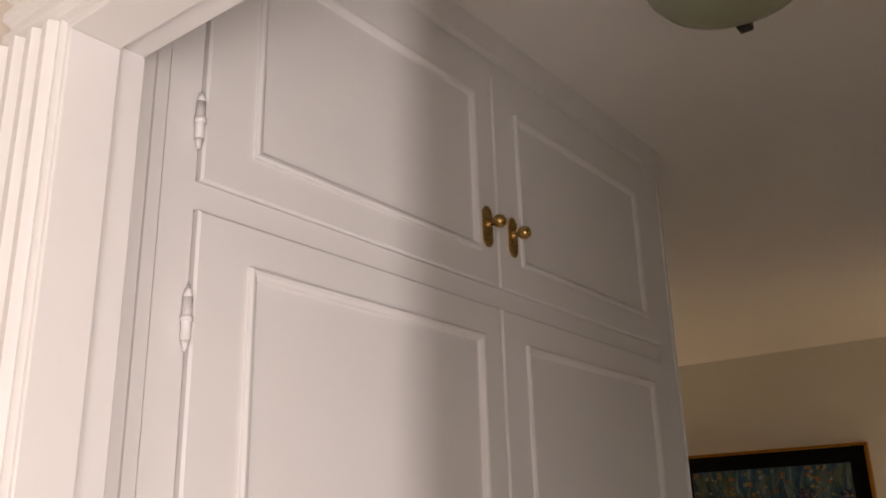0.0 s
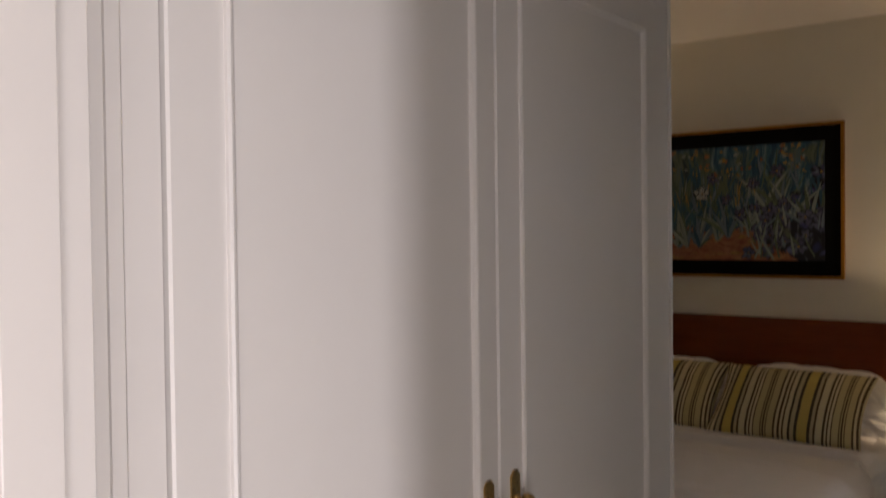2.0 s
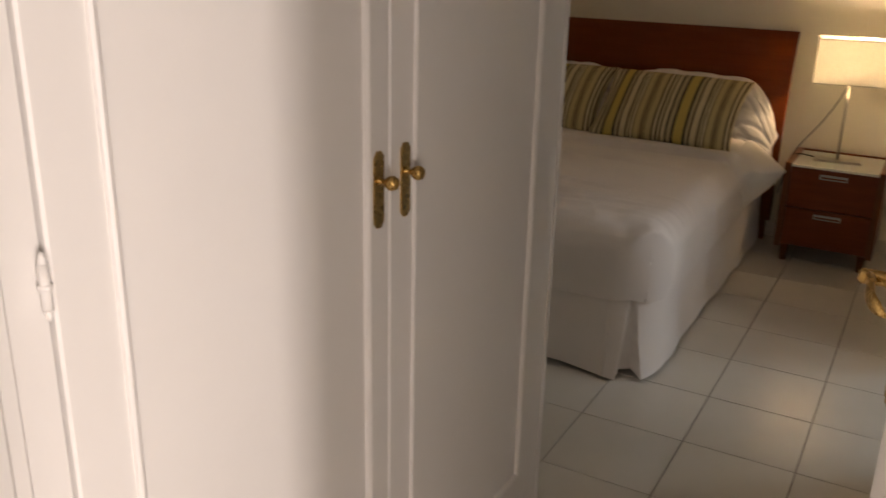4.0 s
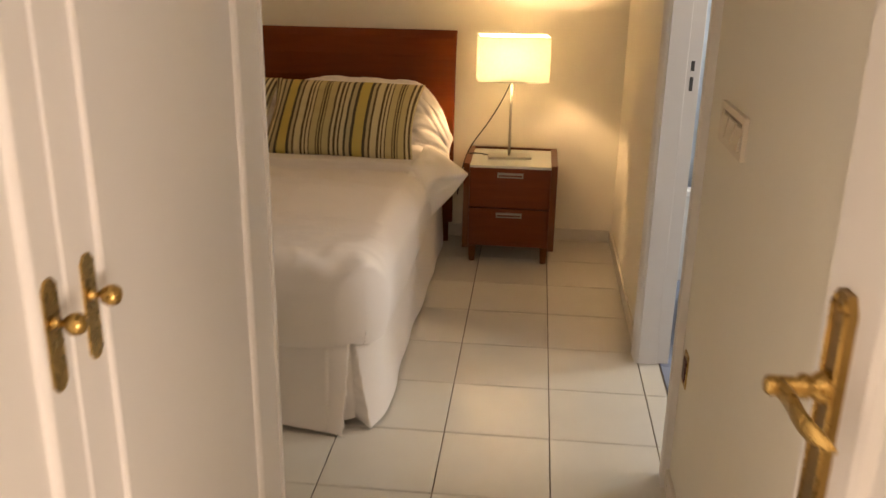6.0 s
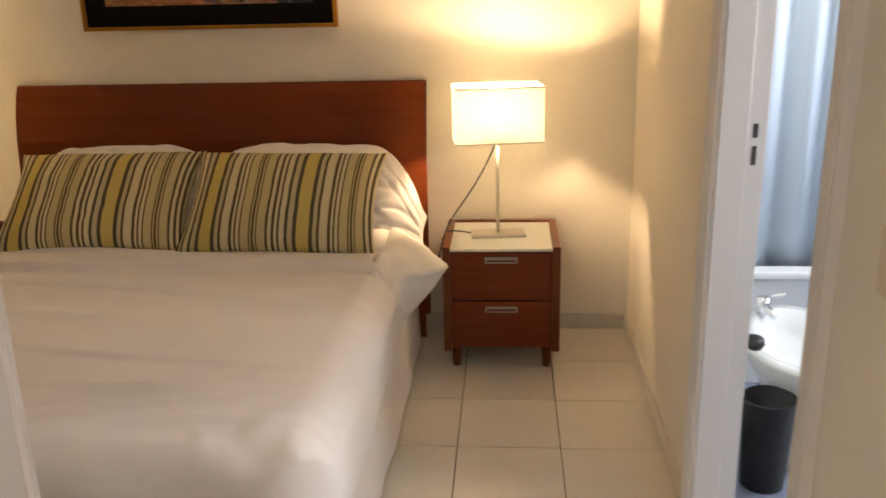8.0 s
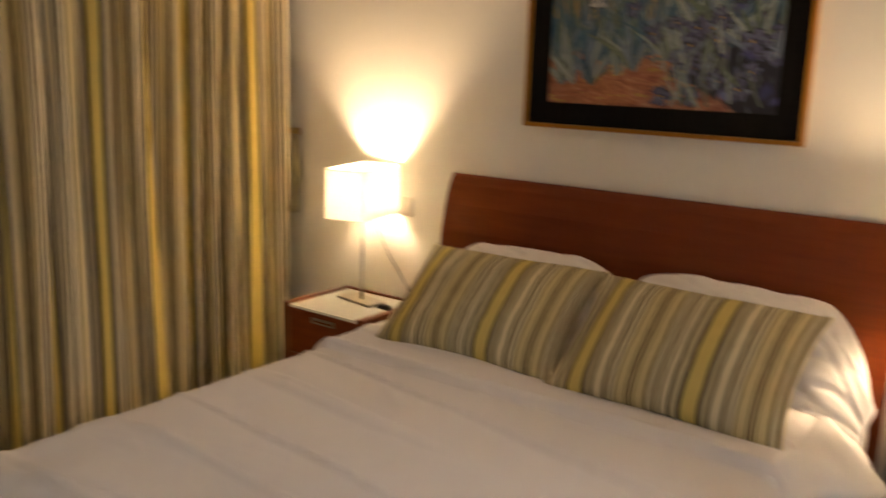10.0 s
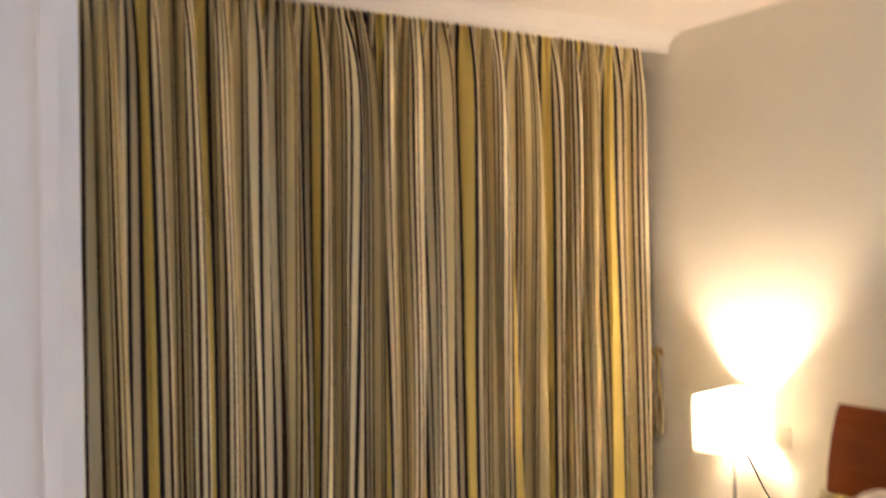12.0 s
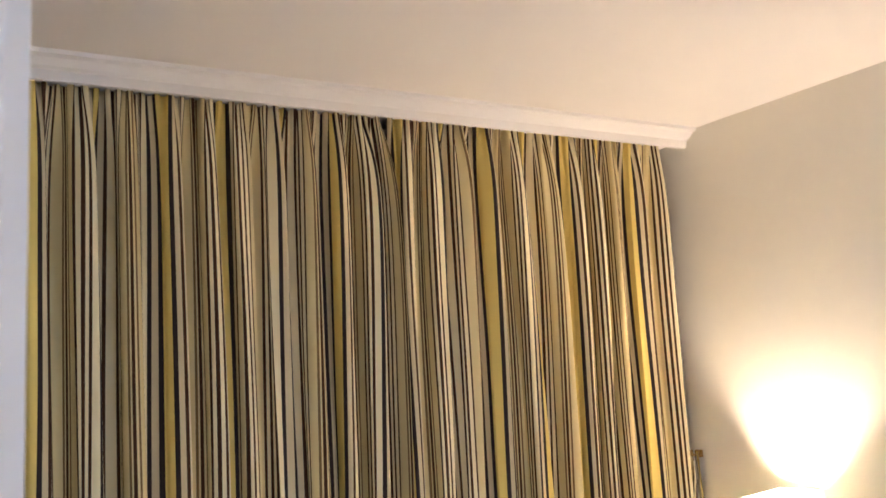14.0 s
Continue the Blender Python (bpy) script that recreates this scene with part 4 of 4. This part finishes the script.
def brushwork():
    """The strokes of the printed picture: leaf blades, blossoms with dark outlines, warm flowers above and dabs of earth below."""
    rnd = random.Random(41)
    bm = bmesh.new()
    lx, lz = hw - mw - 0.003, (hh - 2 * mw) / 2 - 0.003
    layer = [0]

    def clip(x, z):
        return min(max(x, -lx), lx), min(max(z, -lz), lz)

    def poly(pts, m):
        layer[0] += 1
        y = -0.0122 - layer[0] * 0.0000045
        vs = [bm.verts.new((p[0], y, p[1])) for p in (clip(*q) for q in pts)]
        try:
            f = bm.faces.new(vs)
        except ValueError:
            return
        f.material_index = m

    def blade(x, z, ang, length, width, bend, m):
        left, right = [], []
        for k in range(7):
            q = k / 6
            a = ang + bend * q
            wd = width * (0.35 + 1.3 * q * (1 - q) + 0.3 * (1 - q)) * (1 - q ** 4)
            left.append((x - wd * math.cos(a), z + wd * math.sin(a))), right.append((x + wd * math.cos(a), z - wd * math.sin(a)))
            x, z = x + length / 6 * math.sin(a), z + length / 6 * math.cos(a)
        poly(left + right[::-1], m)

    def blob(x, z, rx, rz, turn, m, wob=0.25):
        ph = rnd.uniform(0, 6.3)
        out = []
        for k in range(11):
            a = 2 * math.pi * k / 11
            r = 1 + wob * math.sin(3 * a + ph)
            u, w_ = rx * r * math.cos(a), rz * r * math.sin(a)
            out.append((x + u * math.cos(turn) - w_ * math.sin(turn), z + u * math.sin(turn) + w_ * math.cos(turn)))
        poly(out, m)

    def iris(x, z, r, hue):
        for k in range(5):
            a = 2 * math.pi * k / 5 + rnd.uniform(-0.4, 0.4)
            px_, pz_ = x + r * 0.62 * math.cos(a), z + r * 0.55 * math.sin(a)
            sx, sz, tn = r * rnd.uniform(0.42, 0.6), r * rnd.uniform(0.28, 0.42), a + rnd.uniform(-0.5, 0.5)
            blob(px_, pz_, sx * 1.2, sz * 1.28, tn, 4)
            blob(px_, pz_, sx, sz, tn, hue)
            if rnd.random() < 0.6:
                blob(px_ + 0.1 * r, pz_ + 0.1 * r, sx * 0.45, sz * 0.3, tn, 8)
        blob(x, z, r * 0.16, r * 0.12, 0, 6)

    def ground(x):
        return -0.165 + 0.05 * math.sin(x * 9 + 1) - 0.10 * max(0.0, x - 0.05)
    for _ in range(150):   # earth
        x = rnd.uniform(-lx, 0.12)
        z = rnd.uniform(-lz, ground(x) + 0.01)
        blob(x, z, rnd.uniform(0.010, 0.034), rnd.uniform(0.003, 0.007), rnd.uniform(-0.25, 0.25), rnd.choice((5, 5, 5, 5, 6)), 0.12)
    for _ in range(90):    # far warm flowers and grass
        x, z = rnd.uniform(-lx, 0.30), rnd.uniform(0.13, lz)
        blob(x, z, rnd.uniform(0.006, 0.016), rnd.uniform(0.004, 0.010), rnd.uniform(0, 3), rnd.choice((6, 6, 5, 0, 2)))
    for _ in range(60):    # deep blue shade under the leaves
        x = rnd.uniform(-lx, 0.1)
        blob(x, rnd.uniform(ground(x) + 0.02, 0.03), rnd.uniform(0.02, 0.05), rnd.uniform(0.012, 0.03), rnd.uniform(-0.6, 0.6), 1)
    for _ in range(150):   # leaves behind
        x = rnd.uniform(-lx, lx)
        z = rnd.uniform(-0.14, 0.14)
        blade(x, z, rnd.uniform(-0.5, 0.5), rnd.uniform(0.08, 0.20), rnd.uniform(0.004, 0.010), rnd.uniform(-0.6, 0.6), rnd.choice((0, 0, 1, 1, 1, 8)))
    for k in range(11):    # clumps rising out of the earth
        cx_ = -0.36 + 0.068 * k + rnd.uniform(-0.015, 0.015)
        cz_ = ground(cx_) - rnd.uniform(0.0, 0.03) + (0.12 if k > 6 else 0)
        for _ in range(9):
            a = rnd.uniform(-0.8, 0.8)
            ln = rnd.uniform(0.10, 0.24)
            wd = rnd.uniform(0.006, 0.013)
            blade(cx_, cz_, a, ln, wd * 1.10, a * 0.7, 4)
            blade(cx_, cz_, a, ln, wd, a * 0.7, rnd.choice((0, 1, 2, 2, 8, 8)))
    for _ in range(46):    # thin lit grass stems
        x = rnd.uniform(-lx, 0.06)
        blade(x, rnd.uniform(-0.02, 0.06), rnd.uniform(-0.25, 0.25), rnd.uniform(0.04, 0.10), rnd.uniform(0.0018, 0.0035), rnd.uniform(-0.3, 0.3), rnd.choice((2, 6, 0)))
    for _ in range(24):    # blossoms
        x = rnd.uniform(0.02, lx)
        z = rnd.uniform(-lz, -0.02) + max(0.0, x - 0.15) * rnd.uniform(0, 0.9)
        iris(x, z, rnd.uniform(0.026, 0.046), 3)
    for x, z in ((-0.09, 0.02), (-0.02, -0.06), (0.05, 0.10), (-0.16, 0.13), (0.17, 0.16)):
        iris(x, z, rnd.uniform(0.024, 0.034), 3)
    iris(-0.22, 0.055, 0.036, 7)
    for _ in range(26):    # pale leaves in front
        blade(rnd.uniform(0.0, lx), rnd.uniform(-lz, -0.1), rnd.uniform(-1.0, 1.0), rnd.uniform(0.06, 0.16), rnd.uniform(0.004, 0.009), rnd.uniform(-0.5, 0.5), rnd.choice((2, 0, 8)))
    return bm


strokes = part("brushwork", brushwork(), PIGMENTS[0], po, "painted leaves, irises and earth")
for pg in PIGMENTS[1:]:
    strokes.data.materials.append(pg)


# ---- curtains ----
FULLNESS = 1.75  # metres of cloth to a metre of rail
FOLD = 0.122    # rail from fold to fold


def curtain(name, y0, y1, seed, shift, label, x0=-3.296, part_top=0.0):
    """A pencil-pleated cloth from y0 to y1 under the cornice, opening into deep round folds; UV x follows the cloth in metres."""
    bm = bmesh.new()
    uvl = bm.loops.layers.uv.new("UVMap")
    n_, rows = 900, 36
    top, low = H - 0.045, 0.03

    def spot(y, v):
        """Depth and sideways shift of the cloth at the rail place y and the drop v."""
        ph = y * 2 * math.pi / FOLD + 3.8 * noise.noise(Vector((y * 2.6, seed, v * 0.30)))
        amp = 0.046 + 0.026 * noise.noise(Vector((y * 4.1, seed + 1, v * 0.6)))
        d = amp * math.sin(ph) + 0.012 * math.sin(2.3 * ph + 4 * noise.noise(Vector((y * 3, seed + 3, v * 0.7))))
        d += 0.016 * noise.noise(Vector((y * 2.6, seed + 4, v * 0.8)))
        side = -0.0110 * math.sin(2 * ph) + d * 0.55 * noise.noise(Vector((y * 3.3, seed + 6, v * 0.9)))
        opened = 1 - math.exp(-(v / 0.060) ** 1.5)
        pq = y * 2 * math.pi / 0.036 + 3.0 * noise.noise(Vector((y * 6, seed + 8, 0)))
        crimp = math.exp(-(v / 0.050) ** 1.4)
        d = d * (0.20 + 0.80 * opened) + 0.013 * crimp * math.sin(pq)
        side = side * opened - 0.0035 * crimp * math.sin(2 * pq)
        side += 0.060 * v * noise.noise(Vector((y * 1.9, seed + 2, 0))) + 0.012 * noise.noise(Vector((y * 4, v * 2.2, seed)))
        return d, side

    ys = [y0 + (y1 - y0) * i / n_ for i in range(n_ + 1)]
    us, s = [0.0], 0.0
    mid = [spot(y, 0.35) for y in ys]
    for i in range(n_):
        s += math.hypot(ys[i + 1] + mid[i + 1][1] - ys[i] - mid[i][1], mid[i + 1][0] - mid[i][0])
        us.append(s)
    full = FULLNESS * (y1 - y0) / s
    us = [u * full for u in us]
    g = []
    for j in range(rows + 1):
        v = (j / rows) ** 1.7
        row = []
        for y in ys:
            d, side = spot(y, v)
            hem = 0.018 * noise.noise(Vector((y * 9, seed, 5))) * (v > 0.97)
            yy = min(max(y + side * min(1, (y - y0) / 0.05) * min(1, (y1 - y) / 0.05), y0), y1)
            yy -= part_top * math.exp(-(v / 0.10) ** 1.3) * max(0.0, 1 - (y1 - y) / 0.16)
            row.append(bm.verts.new((x0 + d, yy, top + (low - top) * v + hem)))
        g.append(row)
    for a, b, j in zip(g, g[1:], range(rows)):
        for i in range(n_):
            f = bm.faces.new((a[i], a[i + 1], b[i + 1], b[i]))
            for lp, k in zip(f.loops, (i, i + 1, i + 1, i)):
                lp[uvl].uv = (us[k] + shift, j)
    return tagged(mesh_object(name, bm, CURTAIN, True), label, "curtain", "window curtains")


curtain("curtain", -1.372, -0.075, 1.0, 0.93, "gathered yellow, navy and beige striped curtain, drawn closed")
curtain("curtain", -2.712, -1.352, 2.3, 2.3, "gathered yellow, navy and beige striped curtain, drawn closed", -3.315, 0.045)

# tie-back on its hook at the wall
tie = thing("curtain_tieback", "striped cloth tie-back hanging on a small wall hook", "tieback", at=(-3.265, -0.012, 0))
part("hook", boxes(((-0.012, -0.012, 1.095), (0.012, 0.012, 1.125)), ((-0.006, -0.045, 1.102), (0.006, -0.010, 1.112)), ((-0.006, -0.045, 1.108), (0.006, -0.037, 1.128)), bevel=0.002), BRASS, tie)
bm = bmesh.new()
uvl = bm.loops.layers.uv.new("UVMap")
path = [(-0.003, 1.116, 0.008), (-0.012, 1.06, 0.018), (-0.021, 0.98, 0.026), (-0.024, 0.90, 0.028), (-0.016, 0.83, 0.026), (-0.004, 0.775, 0.020), (0.010, 0.748, 0.014), (0.022, 0.760, 0.010), (0.022, 0.86, 0.009), (0.014, 0.98, 0.008), (0.006, 1.116, 0.006)]
rows_ = []
for k, (x, z, hw_) in enumerate(path):
    rows_.append([bm.verts.new((x - hw_ + 2 * hw_ * q / 6, -0.020 - (0.012 if k < 6 else 0.0) + 0.006 * math.sin(q * 1.9 + k * 0.7), z + 0.010 * (q / 6 - 0.5))) for q in range(7)])
for k, (a, b) in enumerate(zip(rows_, rows_[1:])):
    for q in range(6):
        f = bm.faces.new((a[q], a[q + 1], b[q + 1], b[q]))
        for lp, (d, e) in zip(f.loops, ((q, k), (q + 1, k), (q + 1, k + 1), (q, k + 1))):
            lp[uvl].uv = (0.10 + d * 0.020 + e * 0.012, e * 0.1)
ob = part("band", bm, CURTAIN, tie, smooth=True)
mod = ob.modifiers.new("thickness", "SOLIDIFY")
mod.thickness = 0.004

# ---- small fittings ----
sw = thing("light_switch", "ivory plastic triple light switch on the wall", "switch", at=(0, -2.388, 1.043))
part("plate", flat_frame(0.112, 0.043, 0.014, -0.010, 0.0, 0), SWITCH, sw).rotation_euler = (0, 0, radians(-90))
# backing coloured darker than the plate, for the shade in the rocker gaps
part("backing", box((-0.004, -0.100, -0.031), (0.0, 0.100, 0.031)), surface("shadow_gap_plastic", (0.30, 0.26, 0.20), 0.5), sw)
for k in (-1, 0, 1):
    bm = extrude([(-0.003, -0.027), (-0.014, -0.026), (-0.0145, -0.022), (-0.009, 0.016), (-0.007, 0.018), (-0.003, 0.018)], "y", k * 0.066 - 0.0275, k * 0.066 + 0.0275)
    part("rocker", bm, SWITCH, sw)
so = thing("wall_socket", "dark red aerial socket in a small brass plate", "socket", at=(0, -2.185, 0.392))
part("plate", box((-0.004, -0.024, -0.045), (0.0, 0.024, 0.045), 0.0015), BRASS, so)
part("insert", box((-0.007, -0.016, -0.030), (-0.004, 0.016, 0.030), 0.001), SOCKET_RED, so)
so2 = thing("wall_outlet", "ivory plastic wall outlet behind the lamp", "socket", at=(-2.63, 0, 0.848))
part("plate", box((-0.026, -0.010, -0.040), (0.026, 0.0, 0.040), 0.004), SWITCH, so2)
part("insert", lathe([(0.017, 0), (0.017, 0.003)], 20, Matrix.Translation((0, -0.010, 0)) @ Matrix.Rotation(radians(90), 4, "X")), SWITCH, so2)

# ceiling light in the corridor
cl = thing("ceiling_light", "unlit pale green glass dome ceiling light", "ceiling lamp", at=(-0.455, -3.375, H))
part("dome", lathe([(0.138, -0.03), (0.133, -0.046), (0.116, -0.066), (0.086, -0.082), (0.050, -0.091), (0.005, -0.094)][::-1] + [(0.140, -0.02), (0.08, -0.012)], 40), GREEN_GLASS, cl, smooth=True)
part("ceiling_plate", lathe([(0.09, -0.02), (0.09, 0.0)], 32), STEEL, cl)
for a in (100, 220, 340):
    c, s = math.cos(radians(a)), math.sin(radians(a))
    part("clip", boxes(((c * 0.118 - 0.012, s * 0.118 - 0.012, -0.074), (c * 0.118 + 0.012, s * 0.118 + 0.012, -0.056)), bevel=0.003), BLACK, cl, "dark metal clip")

# spotlight on the bedroom ceiling
sp = thing("ceiling_spotlight", "brushed steel adjustable ceiling spotlight, unlit", "spotlight", at=(-1.785, -1.430, H))
sp.scale = (0.97, 0.97, 0.97)
part("bar", box((-0.05, -0.02, -0.022), (0.27, 0.02, 0.0), 0.005), STEEL, sp)
part("arm", rod(bmesh.new(), (0.0, 0, -0.02), (0.0, 0, -0.085), 0.006, 12), STEEL, sp, smooth=True)
turn = Matrix.Translation((0.0, 0.0, -0.105)) @ Vector((-0.40, -0.91, -0.08)).to_track_quat("Z", "Y").to_matrix().to_4x4()
part("head", lathe([(0.012, -0.036), (0.019, -0.034), (0.020, -0.030), (0.020, -0.012), (0.0188, -0.010), (0.0182, 0.004), (0.0190, 0.020), (0.0225, 0.038), (0.0268, 0.050), (0.0275, 0.068), (0.0255, 0.071)], 32, turn), STEEL, sp, smooth=True)
part("ring", lathe([(0.0268, 0.0500), (0.0285, 0.0510), (0.0287, 0.0560), (0.0272, 0.0572)], 32, turn), BLACK, sp, "black rubber ring", True)
lens = part("lens", lathe([(0.0225, 0.0702), (0.0225, 0.0722)], 28, turn), surface("frosted_lens", (0.34, 0.32, 0.29), 0.25), sp, "grey frosted lens")
for k in range(3):
    a = radians(120 * k + 20)
    part("lens_stud", lathe([(0.0036, 0.0722), (0.0030, 0.0734)], 10, turn @ Matrix.Translation((0.011 * math.cos(a), 0.011 * math.sin(a), 0))), BLACK, lens)

# dark seat by the curtain
st = thing("ottoman", "dark charcoal upholstered seat beside the curtain", "ottoman", at=(-2.98, -2.34, 0))
part("cushion", box((-0.20, -0.29, 0.28), (0.20, 0.29, 0.475), 0.035), CHAIR, st, smooth=True)
part("base", box((-0.19, -0.28, 0.06), (0.19, 0.28, 0.28), 0.015), CHAIR, st)
for x in (-0.15, 0.15):
    for y in (-0.23, 0.23):
        part("leg", rod(bmesh.new(), (x, y, 0), (x, y, 0.062), 0.016, 12, 0.02), BLACK, st)

# ---- bathroom things seen through the doorway ----
bd = thing("bidet", "white porcelain bidet with chrome mixer tap", "bidet", at=(0.38, -0.92, 0))


def oval(rx, ry, z, n_=32):
    return [Vector((rx * math.cos(2 * math.pi * i / n_), ry * math.sin(2 * math.pi * i / n_), z)) for i in range(n_)]


def loft(rings):
    bm = bmesh.new()
    rs = [[bm.verts.new(p) for p in r] for r in rings]
    for a, b in zip(rs, rs[1:]):
        for i in range(len(a)):
            bm.faces.new((a[i], a[(i + 1) % len(a)], b[(i + 1) % len(a)], b[i]))
    bm.faces.new(rs[0][::-1]), bm.faces.new(rs[-1])
    return bm


part("bowl", loft([oval(0.11, 0.17, 0.0), oval(0.10, 0.16, 0.05), oval(0.10, 0.17, 0.22), oval(0.15, 0.23, 0.32), oval(0.18, 0.27, 0.385), oval(0.182, 0.272, 0.40), oval(0.15, 0.22, 0.40), oval(0.13, 0.19, 0.34), oval(0.05, 0.08, 0.30)]), PORCELAIN, bd, smooth=True)
bm = rod(bmesh.new(), (-0.06, 0.20, 0.40), (-0.06, 0.20, 0.46), 0.020, 16)
rod(bm, (-0.06, 0.20, 0.445), (-0.06, 0.09, 0.435), 0.011, 14)
rod(bm, (-0.06, 0.20, 0.46), (-0.02, 0.12, 0.505), 0.007, 12)
part("tap", bm, CHROME, bd, "chrome mixer tap", True)
bd.scale = (1, 1, 0.88)
cap = tagged(mesh_object("sponge", loft([oval(0.022, 0.03, 0.40, 14), oval(0.030, 0.036, 0.412, 14), oval(0.026, 0.030, 0.428, 14), oval(0.012, 0.014, 0.434, 14)]), BLACK, True), "small black sponge on the bidet rim", "sponge")
cap.location = (0.225, -0.985, -0.048)
bi = thing("waste_bin", "small black plastic bin on the bathroom floor", "bin", at=(0.235, -1.135, 0))
part("bin_body", lathe([(0.058, 0.0), (0.070, 0.265), (0.073, 0.27), (0.068, 0.27), (0.055, 0.02)], 28), BLACK, bi, smooth=True)
tub = thing("bathtub", "white enamelled bathtub along the bathroom wall", "bathtub")
part("apron", box((0.11, -0.50, 0.0), (1.84, -0.475, 0.385), 0.004), PORCELAIN, tub)
part("rim", boxes(((0.105, -0.515, 0.385), (1.84, -0.44, 0.415)), bevel=0.008), PORCELAIN, tub)
part("basin", box((0.11, -0.475, 0.05), (1.84, -0.005, 0.30), 0.01), PORCELAIN, tub)
bm = bmesh.new()
g = []
for j in range(2):
    g.append([bm.verts.new((0.12 + i * 0.02, -0.40 + 0.022 * math.sin(i * 0.9) + 0.01 * math.sin(i * 0.37), 0.37 + j * 1.65)) for i in range(86)])
for i in range(85):
    bm.faces.new((g[0][i], g[0][i + 1], g[1][i + 1], g[1][i]))
shower = tagged(mesh_object("shower_curtain", bm, SHOWER, True), "pale blue shower curtain hanging inside the bathtub", "curtain")
mod = shower.modifiers.new("thickness", "SOLIDIFY")
mod.thickness = 0.003
rail = tagged(mesh_object("shower_rail", rod(bmesh.new(), (0.10, -0.40, 2.03), (1.85, -0.40, 2.03), 0.012, 14), CHROME, True), "chrome shower curtain rail between the walls", "rail")

# ---- floor tiles ----
P = 0.3165


def tile_mesh(name, material):
    me = bpy.data.meshes.new(name)
    bm = box((-P / 2 + 0.0016, -P / 2 + 0.0016, -0.008), (P / 2 - 0.0016, P / 2 - 0.0016, 0.0))
    bmesh.ops.bevel(bm, geom=[e for e in bm.edges if all(v.co.z > -0.001 for v in e.verts)], offset=0.0012, segments=1, affect="EDGES")
    bm.to_mesh(me)
    bm.free()
    me.materials.append(material)
    return me


bedroom_floor = tagged(new("floor_tiles"), "white glazed square floor tiles with grey joints", "floor", kind="structure")
tm = tile_mesh("tile", TILE)
for i in range(11):
    for j in range(14):
        t = new("tile", tm)
        t.parent = bedroom_floor
        t.location = (-(i + 0.5) * P - 0.002, -(j + 0.5) * P - 0.012, random.uniform(-0.0006, 0.0))
bath_floor = tagged(new("bathroom_tiles"), "blue-grey glazed bathroom floor tiles", "floor", kind="structure")
tb = tile_mesh("bath_tile", BATH_TILE)
for i in range(5):
    for j in range(8):
        t = new("tile", tb)
        t.parent = bath_floor
        t.location = (0.075 + (i + 0.5) * P, -(j + 0.5) * P - 0.10, -0.0008)

# the last, cut row of white tiles in the bathroom doorway
cut = bpy.data.meshes.new("cut_tile")
bm = box((0.0016, -P / 2 + 0.0016, -0.008), (0.072, P / 2 - 0.0016, 0.0))
bmesh.ops.bevel(bm, geom=[e for e in bm.edges if all(v.co.z > -0.001 for v in e.verts)], offset=0.0012, segments=1, affect="EDGES")
bm.to_mesh(cut)
bm.free()
cut.materials.append(TILE)
for j in range(3, 8):
    t = new("tile", cut)
    t.parent = bedroom_floor
    t.location = (-0.002, -(j + 0.5) * P - 0.012, -0.0003)
